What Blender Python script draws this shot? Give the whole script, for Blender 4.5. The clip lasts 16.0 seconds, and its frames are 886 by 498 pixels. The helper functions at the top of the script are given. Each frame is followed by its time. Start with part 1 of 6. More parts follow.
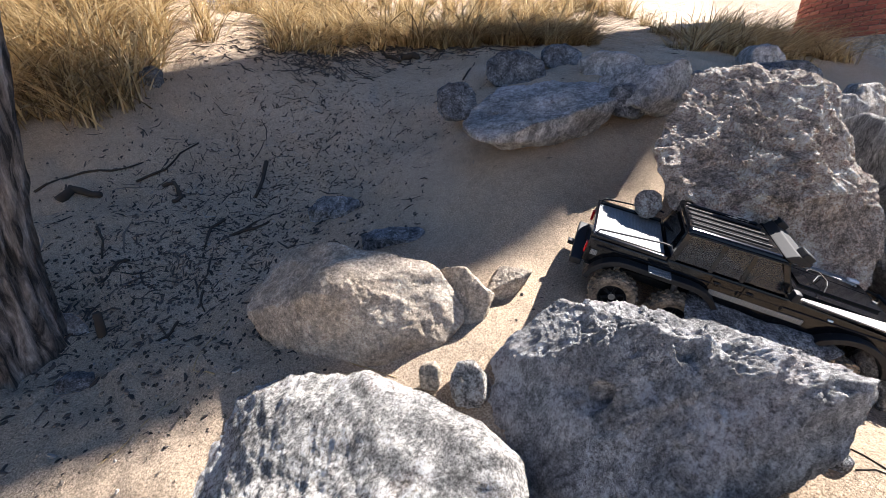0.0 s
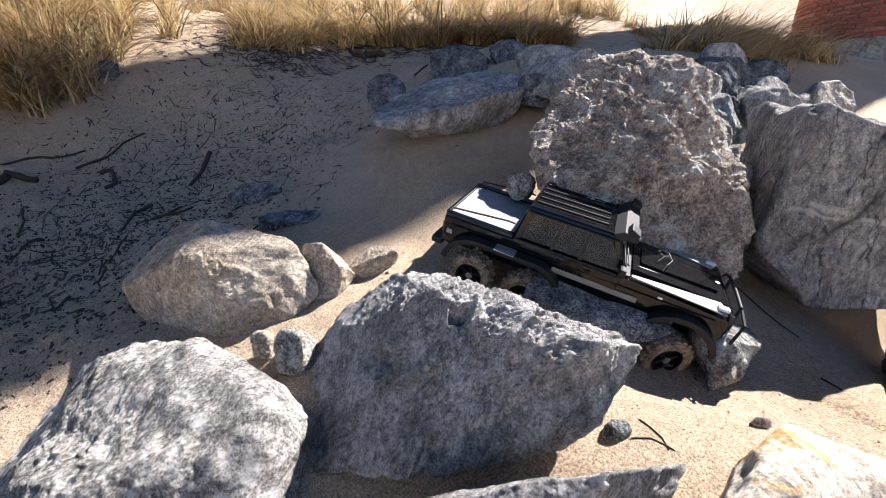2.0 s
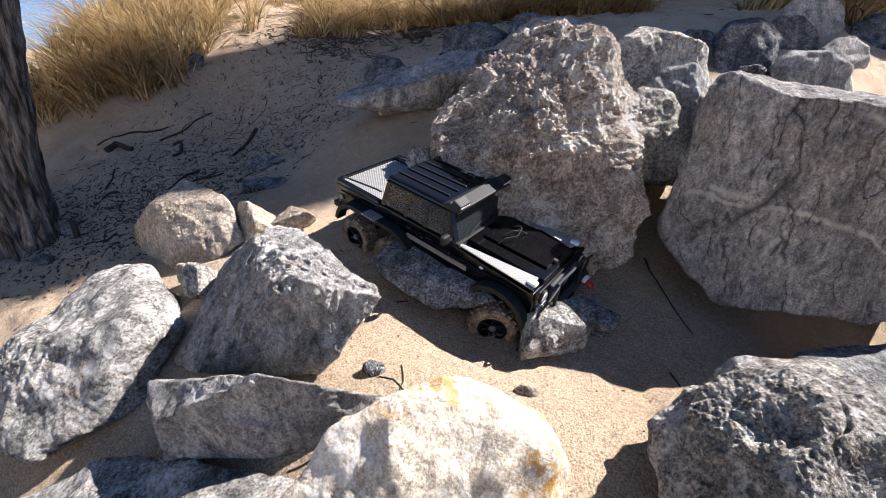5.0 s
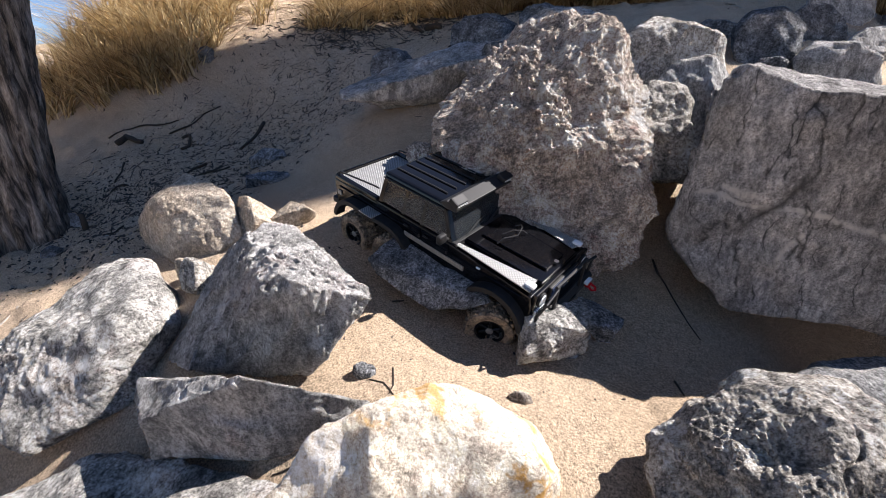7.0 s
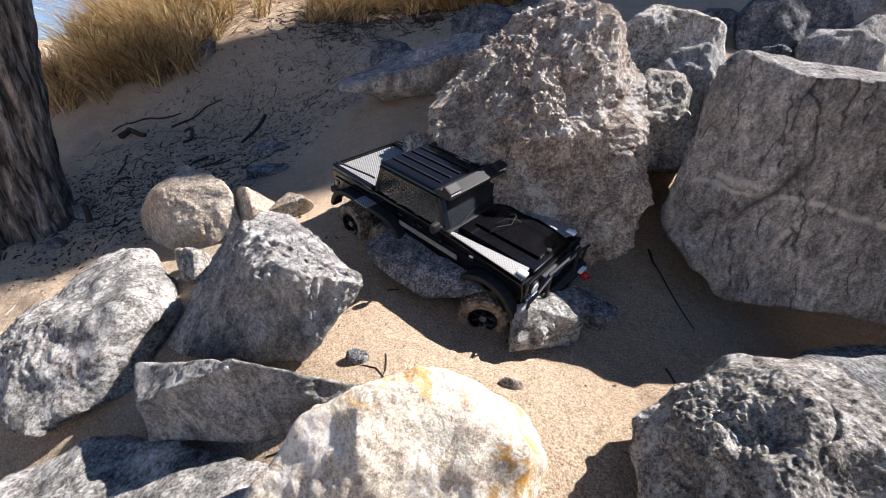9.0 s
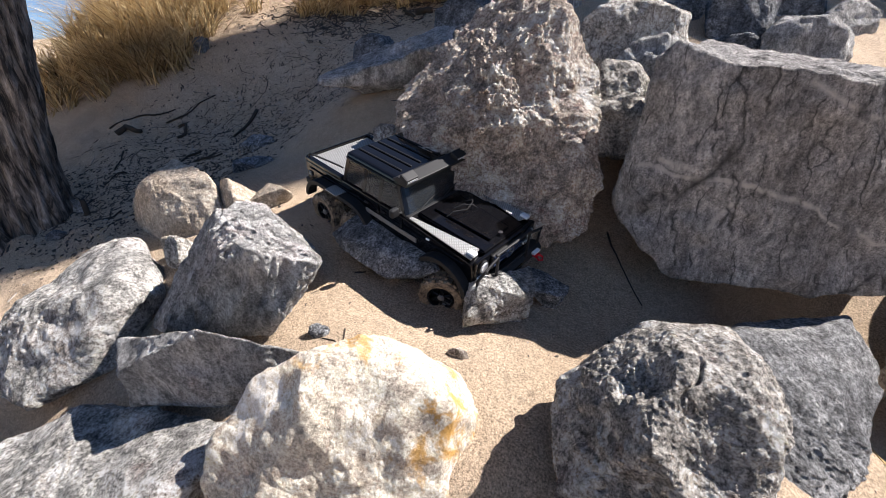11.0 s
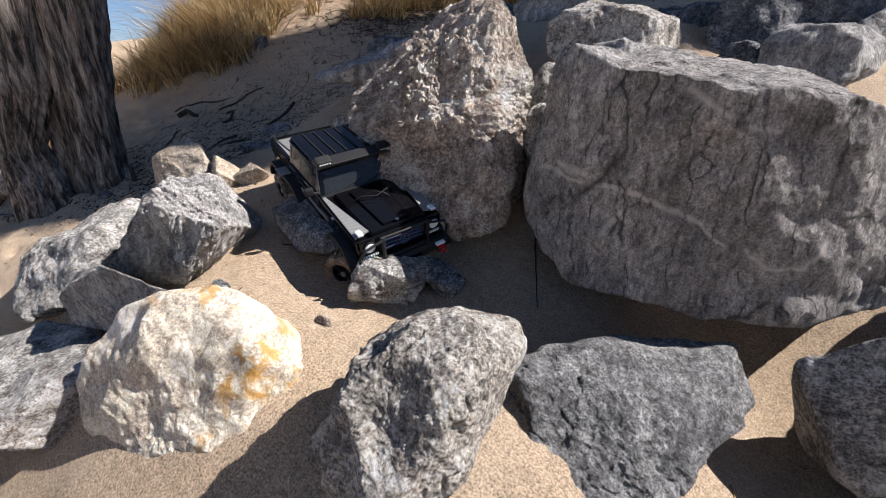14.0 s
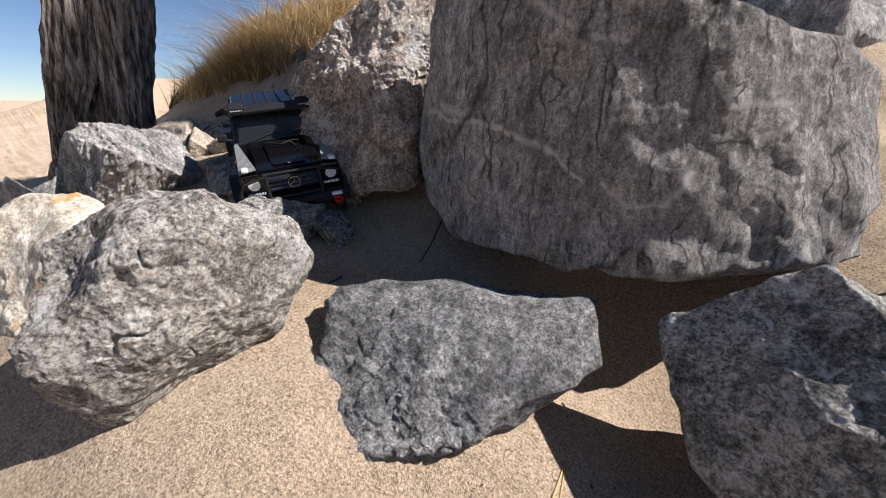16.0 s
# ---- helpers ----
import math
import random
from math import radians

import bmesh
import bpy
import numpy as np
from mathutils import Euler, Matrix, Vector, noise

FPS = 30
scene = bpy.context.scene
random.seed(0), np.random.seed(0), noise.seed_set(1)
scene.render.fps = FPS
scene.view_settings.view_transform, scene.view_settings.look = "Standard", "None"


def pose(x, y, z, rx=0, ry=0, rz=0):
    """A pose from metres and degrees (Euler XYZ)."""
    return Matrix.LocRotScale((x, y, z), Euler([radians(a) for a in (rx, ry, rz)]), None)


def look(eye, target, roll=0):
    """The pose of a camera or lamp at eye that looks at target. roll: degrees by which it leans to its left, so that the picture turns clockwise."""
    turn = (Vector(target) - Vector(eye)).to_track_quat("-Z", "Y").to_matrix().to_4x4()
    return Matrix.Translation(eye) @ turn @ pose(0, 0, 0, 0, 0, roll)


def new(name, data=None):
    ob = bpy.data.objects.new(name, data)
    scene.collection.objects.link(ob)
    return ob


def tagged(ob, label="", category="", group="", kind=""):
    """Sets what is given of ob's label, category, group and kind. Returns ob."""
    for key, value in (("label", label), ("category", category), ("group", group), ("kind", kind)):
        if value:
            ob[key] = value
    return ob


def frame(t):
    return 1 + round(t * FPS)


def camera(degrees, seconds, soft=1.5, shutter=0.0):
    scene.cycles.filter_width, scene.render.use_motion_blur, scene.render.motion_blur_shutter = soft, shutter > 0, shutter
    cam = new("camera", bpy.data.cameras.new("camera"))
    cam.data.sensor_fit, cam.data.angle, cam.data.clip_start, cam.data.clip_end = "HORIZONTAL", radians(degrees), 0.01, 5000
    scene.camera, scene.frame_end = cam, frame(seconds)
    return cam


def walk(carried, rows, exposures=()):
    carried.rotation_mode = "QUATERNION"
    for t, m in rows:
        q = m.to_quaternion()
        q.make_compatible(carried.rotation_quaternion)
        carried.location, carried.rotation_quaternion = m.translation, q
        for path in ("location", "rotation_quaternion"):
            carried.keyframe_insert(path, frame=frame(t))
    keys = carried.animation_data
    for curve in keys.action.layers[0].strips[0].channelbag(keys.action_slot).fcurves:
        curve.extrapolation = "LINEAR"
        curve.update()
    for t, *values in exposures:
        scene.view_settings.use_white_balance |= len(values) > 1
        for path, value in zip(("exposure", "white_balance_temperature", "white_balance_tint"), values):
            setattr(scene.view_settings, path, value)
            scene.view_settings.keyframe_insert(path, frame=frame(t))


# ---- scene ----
cam = camera(97.64, 16.0, 0.7)
PATH = [
    (0, (0.0829, -0.0245, 0.8457), (0.1039, 1.8501, 0.1490), 0.36),
    (0.5, (0.1444, -0.0155, 0.8508), (0.1836, 1.8618, 0.1621), -0.05),
    (1, (0.2177, -0.0019, 0.8292), (0.2885, 1.8798, 0.1552), -0.09),
    (1.5, (0.3411, -0.0065, 0.8226), (0.4148, 1.8720, 0.1400), 0.55),
    (2, (0.4642, -0.0606, 0.7911), (0.4335, 1.8215, 0.1153), 0.71),
    (2.5, (0.5928, -0.0691, 0.7965), (0.4456, 1.8045, 0.1124), 0.50),
    (3, (0.7314, -0.0221, 0.7880), (0.4529, 1.8306, 0.0881), 0.08),
    (3.5, (0.8588, -0.0627, 0.7921), (0.4749, 1.7632, 0.0718), -0.21),
    (4, (0.9830, -0.1042, 0.7887), (0.5268, 1.6973, 0.0496), -0.34),
    (6.5, (1.0818, -0.0450, 0.7898), (0.4920, 1.6966, 0.0032), -0.65),
    (7, (1.0836, -0.0456, 0.7892), (0.4866, 1.6911, -0.0029), -0.58),
    (7.5, (1.0848, -0.0508, 0.7824), (0.4833, 1.6825, -0.0137), -0.65),
    (8, (1.1033, -0.0472, 0.7833), (0.4919, 1.6778, -0.0233), -0.73),
    (8.5, (1.1087, -0.0470, 0.7792), (0.4938, 1.6750, -0.0312), -0.80),
    (11, (1.2345, -0.0736, 0.7822), (0.5960, 1.6204, -0.0679), -1.92),
    (11.5, (1.2977, -0.0795, 0.7600), (0.6411, 1.6112, -0.0829), -2.24),
    (12, (1.2878, -0.0731, 0.7383), (0.6251, 1.6162, -0.1026), -2.25),
    (12.5, (1.3529, -0.0975, 0.7513), (0.6453, 1.5714, -0.0938), -1.55),
    (13, (1.4789, -0.0954, 0.7694), (0.6910, 1.5403, -0.0695), -0.78),
    (13.5, (1.5592, -0.0457, 0.7663), (0.6916, 1.5533, -0.0647), -0.11),
    (14, (1.6313, 0.0344, 0.7594), (0.6912, 1.5942, -0.0673), 0.17),
    (14.5, (1.7017, 0.1004, 0.7430), (0.6905, 1.6311, -0.0536), 0.79),
    (15, (1.8053, 0.1506, 0.7325), (0.7253, 1.6458, -0.0406), 1.48),
    (15.5, (1.9599, 0.2474, 0.6142), (0.7715, 1.6889, -0.0996), 0.93),
    (16, (1.9921, 0.2532, 0.5635), (0.7773, 1.6894, -0.1157), 1.28),
]
walk(cam, [(t, look(eye, target, roll)) for t, eye, target, roll in PATH],
     exposures=[(0, 1.80, 6450, 14), (2, 1.72, 6450, 14), (4, 1.58, 6500, 15), (7, 1.44, 6500, 15), (12, 1.27, 6500, 14), (14, 1.03, 6500, 14), (16, 0.88, 6500, 14)])

# ---- world, sun, exposure ----
SUN_AZ, SUN_EL = 57.0, 44.0
world = bpy.data.worlds.new("sky")
scene.world = world
world.use_nodes = True
wn = world.node_tree
sky = wn.nodes.new("ShaderNodeTexSky")
sky.sky_type = "NISHITA"
sky.sun_disc = False
sky.sun_elevation, sky.sun_rotation = radians(SUN_EL), radians(SUN_AZ)
sky.altitude, sky.air_density, sky.dust_density, sky.ozone_density = 2600, 1.0, 0.0, 4.0
wn.links.new(sky.outputs[0], wn.nodes["Background"].inputs[0])
wn.nodes["Background"].inputs[1].default_value = 0.055
TO_SUN = Vector((math.sin(radians(SUN_AZ)) * math.cos(radians(SUN_EL)), math.cos(radians(SUN_AZ)) * math.cos(radians(SUN_EL)), math.sin(radians(SUN_EL))))
sun = new("sun", bpy.data.lights.new("sun", "SUN"))
sun.data.energy, sun.data.angle, sun.data.color = 5.0, radians(0.55), (1.0, 0.965, 0.92)
sun.matrix_world = look(TO_SUN * 30, (0, 0, 0))


# ---- noise on arrays ----
def _hash(ix, iy, iz, seed):
    h = (ix * 374761393 + iy * 668265263 + iz * 2147483647 + seed * 1274126177) & 0xFFFFFFFF
    h = ((h ^ (h >> 13)) * 1274126177) & 0xFFFFFFFF
    h = ((h ^ (h >> 16)) * 2246822519) & 0xFFFFFFFF
    return ((h ^ (h >> 15)) & 0xFFFFFF) / float(0xFFFFFF)


def value_noise(p, seed=0):
    """Smooth noise from -1 to 1 at the rows of p."""
    i = np.floor(p).astype(np.int64)
    f = p - i
    f = f * f * f * (f * (f * 6 - 15) + 10)
    out = 0.0
    for dx in (0, 1):
        wx = f[:, 0] if dx else 1 - f[:, 0]
        for dy in (0, 1):
            wy = f[:, 1] if dy else 1 - f[:, 1]
            for dz in (0, 1):
                wz = f[:, 2] if dz else 1 - f[:, 2]
                out = out + wx * wy * wz * _hash(i[:, 0] + dx, i[:, 1] + dy, i[:, 2] + dz, seed)
    return out * 2 - 1


def fbm(p, octaves=4, seed=0, gain=0.5, ridged=False):
    total, amp = 0.0, 1.0
    for o in range(octaves):
        n = value_noise(p * 2.03 ** o + 17.3 * o, seed + o)
        total = total + amp * ((1 - 2 * np.abs(n)) if ridged else n)
        amp *= gain
    return total


def cells(p, seed=0):
    """Distance to the nearest of scattered points, a random number of its cell, and the point."""
    i = np.floor(p).astype(np.int64)
    best = np.full(len(p), 9.0)
    who = np.zeros(len(p))
    centre = np.zeros_like(p)
    for dx in (-1, 0, 1):
        for dy in (-1, 0, 1):
            for dz in (-1, 0, 1):
                c = i + np.array((dx, dy, dz))
                q = np.stack([_hash(c[:, 0], c[:, 1], c[:, 2], seed + k) for k in (11, 23, 37)], 1) + c
                d = np.linalg.norm(p - q, axis=1)
                near = d < best
                best = np.where(near, d, best)
                who = np.where(near, _hash(c[:, 0], c[:, 1], c[:, 2], seed + 51), who)
                centre = np.where(near[:, None], q, centre)
    return best, who, centre


def scallops(p, seed=0, hollow=0.9, tilt=0.7):
    """Broken facets at the rows of p: hollow planes, each with its own tilt, that meet in sharp ridges."""
    i = np.floor(p).astype(np.int64)
    low = np.full(len(p), 9.0)
    for dx in (-1, 0, 1):
        for dy in (-1, 0, 1):
            for dz in (-1, 0, 1):
                c = i + np.array((dx, dy, dz))
                k = [_hash(c[:, 0], c[:, 1], c[:, 2], seed + n) for n in (11, 23, 37)]
                d = p - c - np.stack(k, 1)
                w = (k[0] * 7.3 + k[1] * 3.1 + k[2] * 5.7) % 1.0
                g = np.stack([np.sin(w * 91.7), np.sin(w * 57.3 + 2), np.sin(w * 133.1 + 4)], 1)
                low = np.minimum(low, 0.5 * w + tilt * (d * g).sum(1) + hollow * (d * d).sum(1))
    return low


def smoothstep(a, b, x):
    t = np.clip((x - a) / (b - a), 0, 1)
    return t * t * (3 - 2 * t)


# ---- mesh helpers ----
def mesh_of(name, verts, faces, material, smooth=True):
    """A mesh from arrays of places and of faces."""
    me = bpy.data.meshes.new(name)
    if len(faces[0]) != len(faces[-1]):
        me.from_pydata([tuple(v) for v in verts], [], [tuple(f) for f in faces])
        me.materials.append(material)
        me.polygons.foreach_set("use_smooth", np.full(len(faces), smooth))
        return me
    verts, faces = np.asarray(verts, np.float32), np.asarray(faces, np.int32)
    me.vertices.add(len(verts))
    me.vertices.foreach_set("co", verts.ravel())
    me.loops.add(faces.size)
    me.loops.foreach_set("vertex_index", faces.ravel())
    me.polygons.add(len(faces))
    me.polygons.foreach_set("loop_start", np.arange(0, faces.size, faces.shape[1], dtype=np.int32))
    me.polygons.foreach_set("use_smooth", np.full(len(faces), smooth))
    me.materials.append(material)
    me.update(calc_edges=True)
    return me


def part(name, bm, material, parent=None, label="", smooth=False):
    me = bpy.data.meshes.new(name)
    bm.normal_update()
    bm.to_mesh(me)
    bm.free()
    me.materials.append(material)
    if smooth:
        me.polygons.foreach_set("use_smooth", [True] * len(me.polygons))
    ob = new(name, me)
    ob.parent = parent
    if label:
        ob["label"] = label
    return ob


# ---- materials ----
def material(name):
    m = bpy.data.materials.new(name)
    m.use_nodes = True
    return m, m.node_tree, m.node_tree.nodes["Principled BSDF"]


def node(nt, kind, **values):
    n = nt.nodes.new("ShaderNode" + kind)
    for k, v in values.items():
        n.inputs[k.replace("_", " ")].default_value = v
    return n


def ramp(nt, fac, stops):
    r = nt.nodes.new("ShaderNodeValToRGB")
    while len(r.color_ramp.elements) < len(stops):
        r.color_ramp.elements.new(0.5)
    for e, (at, c) in zip(r.color_ramp.elements, stops):
        e.position, e.color = at, (*c, 1) if len(c) == 3 else c
    nt.links.new(fac, r.inputs[0])
    return r.outputs[0]


def mix(nt, fac, a, b, blend="MIX"):
    m = nt.nodes.new("ShaderNodeMix")
    m.data_type, m.blend_type = "RGBA", blend
    for sock, v in ((m.inputs[0], fac), (m.inputs[6], a), (m.inputs[7], b)):
        if isinstance(v, (float, int)):
            sock.default_value = v
        elif isinstance(v, tuple):
            sock.default_value = (*v, 1)
        else:
            nt.links.new(v, sock)
    return m.outputs[2]


def grey(v):
    return (v, v, v)


def bump(nt, height, strength, distance, normal=None):
    b = node(nt, "Bump", Strength=strength, Distance=distance)
    nt.links.new(height, b.inputs["Height"])
    if normal:
        nt.links.new(normal, b.inputs["Normal"])
    return b.outputs[0]


def stone(name, dark, mid, light, spots=0.0, grain=1.0, stain=None, stain_spots=(), streak=0.0, relief=1.0, scale=1.0, veins=(), cracks=0.0, seams=0.0, rough_bump=0.0):
    """Weathered stone: broad tone, blotches, grain, pale flecks, stains (place, radius), veins (from, to, width), upright cracks, seams and fine relief."""
    m, nt, b = material(name)
    at = nt.nodes.new("ShaderNodeTexCoord").outputs["Object"]
    vec = at
    if streak:
        mp = node(nt, "Mapping", Scale=(1.0, 1.0, streak), Rotation=(0.1, 0.2, 0.0))
        nt.links.new(at, mp.inputs[0])
        vec = mp.outputs[0]

    def noise_of(size, detail, rough, source, distortion=0.0):
        n = node(nt, "TexNoise", Scale=size * scale, Detail=detail, Roughness=rough, Distortion=distortion)
        nt.links.new(source, n.inputs["Vector"])
        return n.outputs[0]

    def calc(kind, a, b=0.0, c=0.0):
        n = nt.nodes.new("ShaderNodeMath")
        n.operation = kind
        for sock, v in zip(n.inputs, (a, b, c)):
            if isinstance(v, (float, int)):
                sock.default_value = v
            else:
                nt.links.new(v, sock)
        return n.outputs[0]

    def vector(kind, a, b):
        n = nt.nodes.new("ShaderNodeVectorMath")
        n.operation = kind
        for sock, v in zip(n.inputs, (a, b)):
            if isinstance(v, tuple):
                sock.default_value = v
            else:
                nt.links.new(v, sock)
        return n
    broad = noise_of(6.0, 6.0, 0.6, vec, 0.5)
    blot = noise_of(28.0, 8.0, 0.68, vec, 0.3)
    fine = noise_of(110.0, 8.0, 0.75, vec)
    grit = noise_of(230.0, 5.0, 0.85, at)
    c = ramp(nt, broad, [(0.34, dark), (0.5, mid), (0.66, light)])
    c = mix(nt, min(1.0, 0.85 * grain), c, ramp(nt, blot, [(0.32, grey(0.10)), (0.5, grey(0.5)), (0.68, grey(0.92))]), "OVERLAY")
    c = mix(nt, min(1.0, 0.85 * grain), c, ramp(nt, fine, [(0.33, grey(0.04)), (0.5, grey(0.5)), (0.66, grey(0.98))]), "OVERLAY")
    c = mix(nt, min(1.0, 0.85 * grain), c, ramp(nt, grit, [(0.38, grey(0.03)), (0.5, grey(0.5)), (0.64, grey(0.92))]), "OVERLAY")
    uneven = noise_of(16.0, 8.0, 0.66, at, 0.4)
    for (x, y, z, r) in stain_spots:
        away = vector("DISTANCE", at, (x, y, z)).outputs["Value"]
        k = calc("ADD", calc("MULTIPLY", calc("SUBTRACT", 1.0, calc("DIVIDE", away, r)), 0.12), uneven)
        k = mix(nt, 1.0, ramp(nt, k, [(0.55, grey(0.0)), (0.63, grey(0.8))]), ramp(nt, away, [(r * 1.1, grey(1.0)), (min(1.0, r * 1.6), grey(0.0))]), "MULTIPLY")
        c = mix(nt, k, c, mix(nt, fine, tuple(v * 0.75 for v in stain), tuple(min(1.0, v * 1.25) for v in stain)))
    if spots:
        vo = node(nt, "TexVoronoi", Scale=34.0 * scale, Randomness=1.0)
        nz = node(nt, "TexNoise", Scale=30.0 * scale, Detail=3.0)
        nt.links.new(at, nz.inputs["Vector"])
        nt.links.new(mix(nt, 0.05, at, nz.outputs[1], "ADD"), vo.inputs["Vector"])
        k = ramp(nt, vo.outputs["Distance"], [(0.12, grey(spots)), (0.2, grey(0.0))])
        k = mix(nt, 1.0, k, ramp(nt, noise_of(7.0, 3.0, 0.6, at), [(0.5, grey(0.0)), (0.62, grey(1.0))]), "MULTIPLY")
        c = mix(nt, k, c, tuple(min(0.85, x * 1.3 + 0.12) for x in light))
    wander = vector("SUBTRACT", node_colour(nt, at, 9.0, 6.0), (0.5, 0.5, 0.5)).outputs[0]
    for start, end, width in veins:
        way = Vector(end) - Vector(start)
        scaled = nt.nodes.new("ShaderNodeVectorMath")
        scaled.operation = "MULTIPLY_ADD"
        nt.links.new(wander, scaled.inputs[0])
        scaled.inputs[1].default_value = (0.055, 0.0, 0.055)
        nt.links.new(at, scaled.inputs[2])
        rel = vector("SUBTRACT", vector("MULTIPLY", scaled.outputs[0], (1.0, 0.0, 1.0)).outputs[0], (start[0], 0.0, start[2]))
        flat = Vector((way.x, 0, way.z))
        along = vector("DOT_PRODUCT", rel.outputs[0], tuple(flat / flat.length_squared)).outputs["Value"]
        clamp = nt.nodes.new("ShaderNodeClamp")
        nt.links.new(along, clamp.inputs[0])
        foot = nt.nodes.new("ShaderNodeVectorMath")
        foot.operation = "SCALE"
        foot.inputs[0].default_value = flat
        nt.links.new(clamp.outputs[0], foot.inputs["Scale"])
        away = vector("DISTANCE", rel.outputs[0], foot.outputs[0]).outputs["Value"]
        line = ramp(nt, away, [(width * 0.3, grey(0.95)), (width * 0.65, grey(0.0))])
        patchy = ramp(nt, blot, [(0.34, grey(0.1)), (0.50, grey(1.0))])
        c = mix(nt, mix(nt, 1.0, line, patchy, "MULTIPLY"), c, (0.66, 0.62, 0.57))
    sunk = blot
    for often, wide in ((6.0, 0.020), (15.0, 0.028)) if cracks else ():
        vo = node(nt, "TexVoronoi", Scale=often, Randomness=1.0)
        vo.feature = "DISTANCE_TO_EDGE"
        mp = node(nt, "Mapping", Scale=(1.0, 1.0, 0.15), Rotation=(0.05, 0.12, often))
        nt.links.new(mix(nt, 0.06, at, node_colour(nt, at, 14.0, 5.0), "ADD"), mp.inputs[0])
        nt.links.new(mp.outputs[0], vo.inputs["Vector"])
        k = ramp(nt, vo.outputs["Distance"], [(0.0, grey(cracks)), (wide, grey(0.0))])
        k = mix(nt, 1.0, k, ramp(nt, noise_of(often * 0.9, 4.0, 0.6, at), [(0.46, grey(0.0)), (0.55, grey(1.0))]), "MULTIPLY")
        c = mix(nt, k, c, tuple(x * 0.2 for x in dark))
        sunk = calc("SUBTRACT", sunk, calc("MULTIPLY", k, 0.6))
    if seams:
        off = calc("ABSOLUTE", calc("SUBTRACT", noise_of(4.5, 7.0, 0.58, at, 0.6), 0.5))
        k = ramp(nt, off, [(0.0, grey(seams)), (0.009, grey(0.0))])
        k = mix(nt, 1.0, k, ramp(nt, noise_of(9.0, 3.0, 0.6, at), [(0.48, grey(0.0)), (0.56, grey(1.0))]), "MULTIPLY")
        c = mix(nt, k, c, tuple(x * 0.3 for x in dark))
        sunk = calc("SUBTRACT", sunk, calc("MULTIPLY", k, 0.5))
    pit = node(nt, "TexNoise", Scale=60.0 * scale, Detail=5.0, Roughness=0.6)
    nt.links.new(at, pit.inputs["Vector"])
    c = mix(nt, ramp(nt, pit.outputs[0], [(0.33, grey(0.5 * min(1.0, grain))), (0.41, grey(0.0))]), c, tuple(x * 0.42 for x in dark))
    c = mix(nt, ramp(nt, pit.outputs[0], [(0.60, grey(0.0)), (0.68, grey(0.22 * min(1.0, grain)))]), c, tuple(min(0.85, x * 1.3) for x in light))
    nt.links.new(c, b.inputs["Base Color"])
    b.inputs["Roughness"].default_value = 0.92
    b.inputs["Specular IOR Level"].default_value = 0.25
    nm = bump(nt, sunk, 1.0 * relief, 0.020 + rough_bump)
    nm = bump(nt, pit.outputs[0], 0.8 * relief, 0.012, nm)
    nm = bump(nt, fine, 1.0 * relief, 0.015 + rough_bump * 0.5, nm)
    nm = bump(nt, grit, 1.0 * relief, 0.0045, nm)
    nt.links.new(nm, b.inputs["Normal"])
    return m


def node_colour(nt, at, size, detail):
    n = node(nt, "TexNoise", Scale=size, Detail=detail)
    nt.links.new(at, n.inputs["Vector"])
    return n.outputs[1]


VEINS = [((-0.364, 0.0, 0.016), (-0.255, 0.0, -0.004), 0.01), ((-0.255, 0.0, -0.004), (-0.142, 0.0, -0.016), 0.012), ((-0.142, 0.0, -0.016), (-0.031, 0.0, -0.05), 0.01), ((-0.031, 0.0, -0.05), (0.019, 0.0, -0.082), 0.006), ((-0.101, 0.0, 0.187), (-0.045, 0.0, 0.15), 0.008), ((-0.045, 0.0, 0.15), (0.053, 0.0, 0.122), 0.008), ((0.053, 0.0, -0.087), (0.096, 0.0, -0.126), 0.007), ((0.096, 0.0, -0.126), (0.146, 0.0, -0.117), 0.007), ((0.146, 0.0, -0.117), (0.174, 0.0, -0.064), 0.008), ((0.194, 0.0, 0.033), (0.263, 0.0, 0.032), 0.009), ((-0.208, 0.0, -0.118), (-0.178, 0.0, -0.064), 0.01), ((-0.324, 0.0, 0.031), (-0.27, 0.0, 0.022), 0.016), ((0.24, 0.0, -0.017), (0.273, 0.0, 0.005), 0.01)]
STAINS = [(0.165, 0.074, 0.239, 0.085), (0.166, 0.028, 0.171, 0.07), (0.192, 0.057, 0.144, 0.06), (0.167, -0.032, 0.052, 0.075), (0.152, 0.065, 0.245, 0.05), (-0.028, 0.072, 0.284, 0.06)]
STONE_BEIGE = stone("beige_limestone", (0.36, 0.29, 0.215), (0.46, 0.38, 0.295), (0.53, 0.46, 0.37), grain=0.6, relief=0.6)
STONE_GREY = stone("grey_limestone", (0.32, 0.305, 0.282), (0.475, 0.458, 0.425), (0.62, 0.58, 0.545), spots=0.8, seams=0.7)
STONE_BLUE = stone("blue_grey_limestone", (0.31, 0.298, 0.286), (0.455, 0.444, 0.427), (0.595, 0.555, 0.54), grain=0.75, seams=0.4, streak=0.6)
STONE_PITTED = stone("brown_pitted_limestone", (0.38, 0.308, 0.25), (0.55, 0.475, 0.41), (0.67, 0.625, 0.57), grain=0.95, rough_bump=0.003)
STONE_SLAB = stone("veined_grey_slab", (0.275, 0.258, 0.244), (0.36, 0.338, 0.32), (0.44, 0.42, 0.40), grain=0.7, streak=0.45, cracks=0.9, spots=0.3, relief=0.9, veins=VEINS)
STONE_SLATE = stone("blue_slate", (0.17, 0.18, 0.195), (0.30, 0.305, 0.315), (0.50, 0.49, 0.47), grain=1.2, scale=1.4)
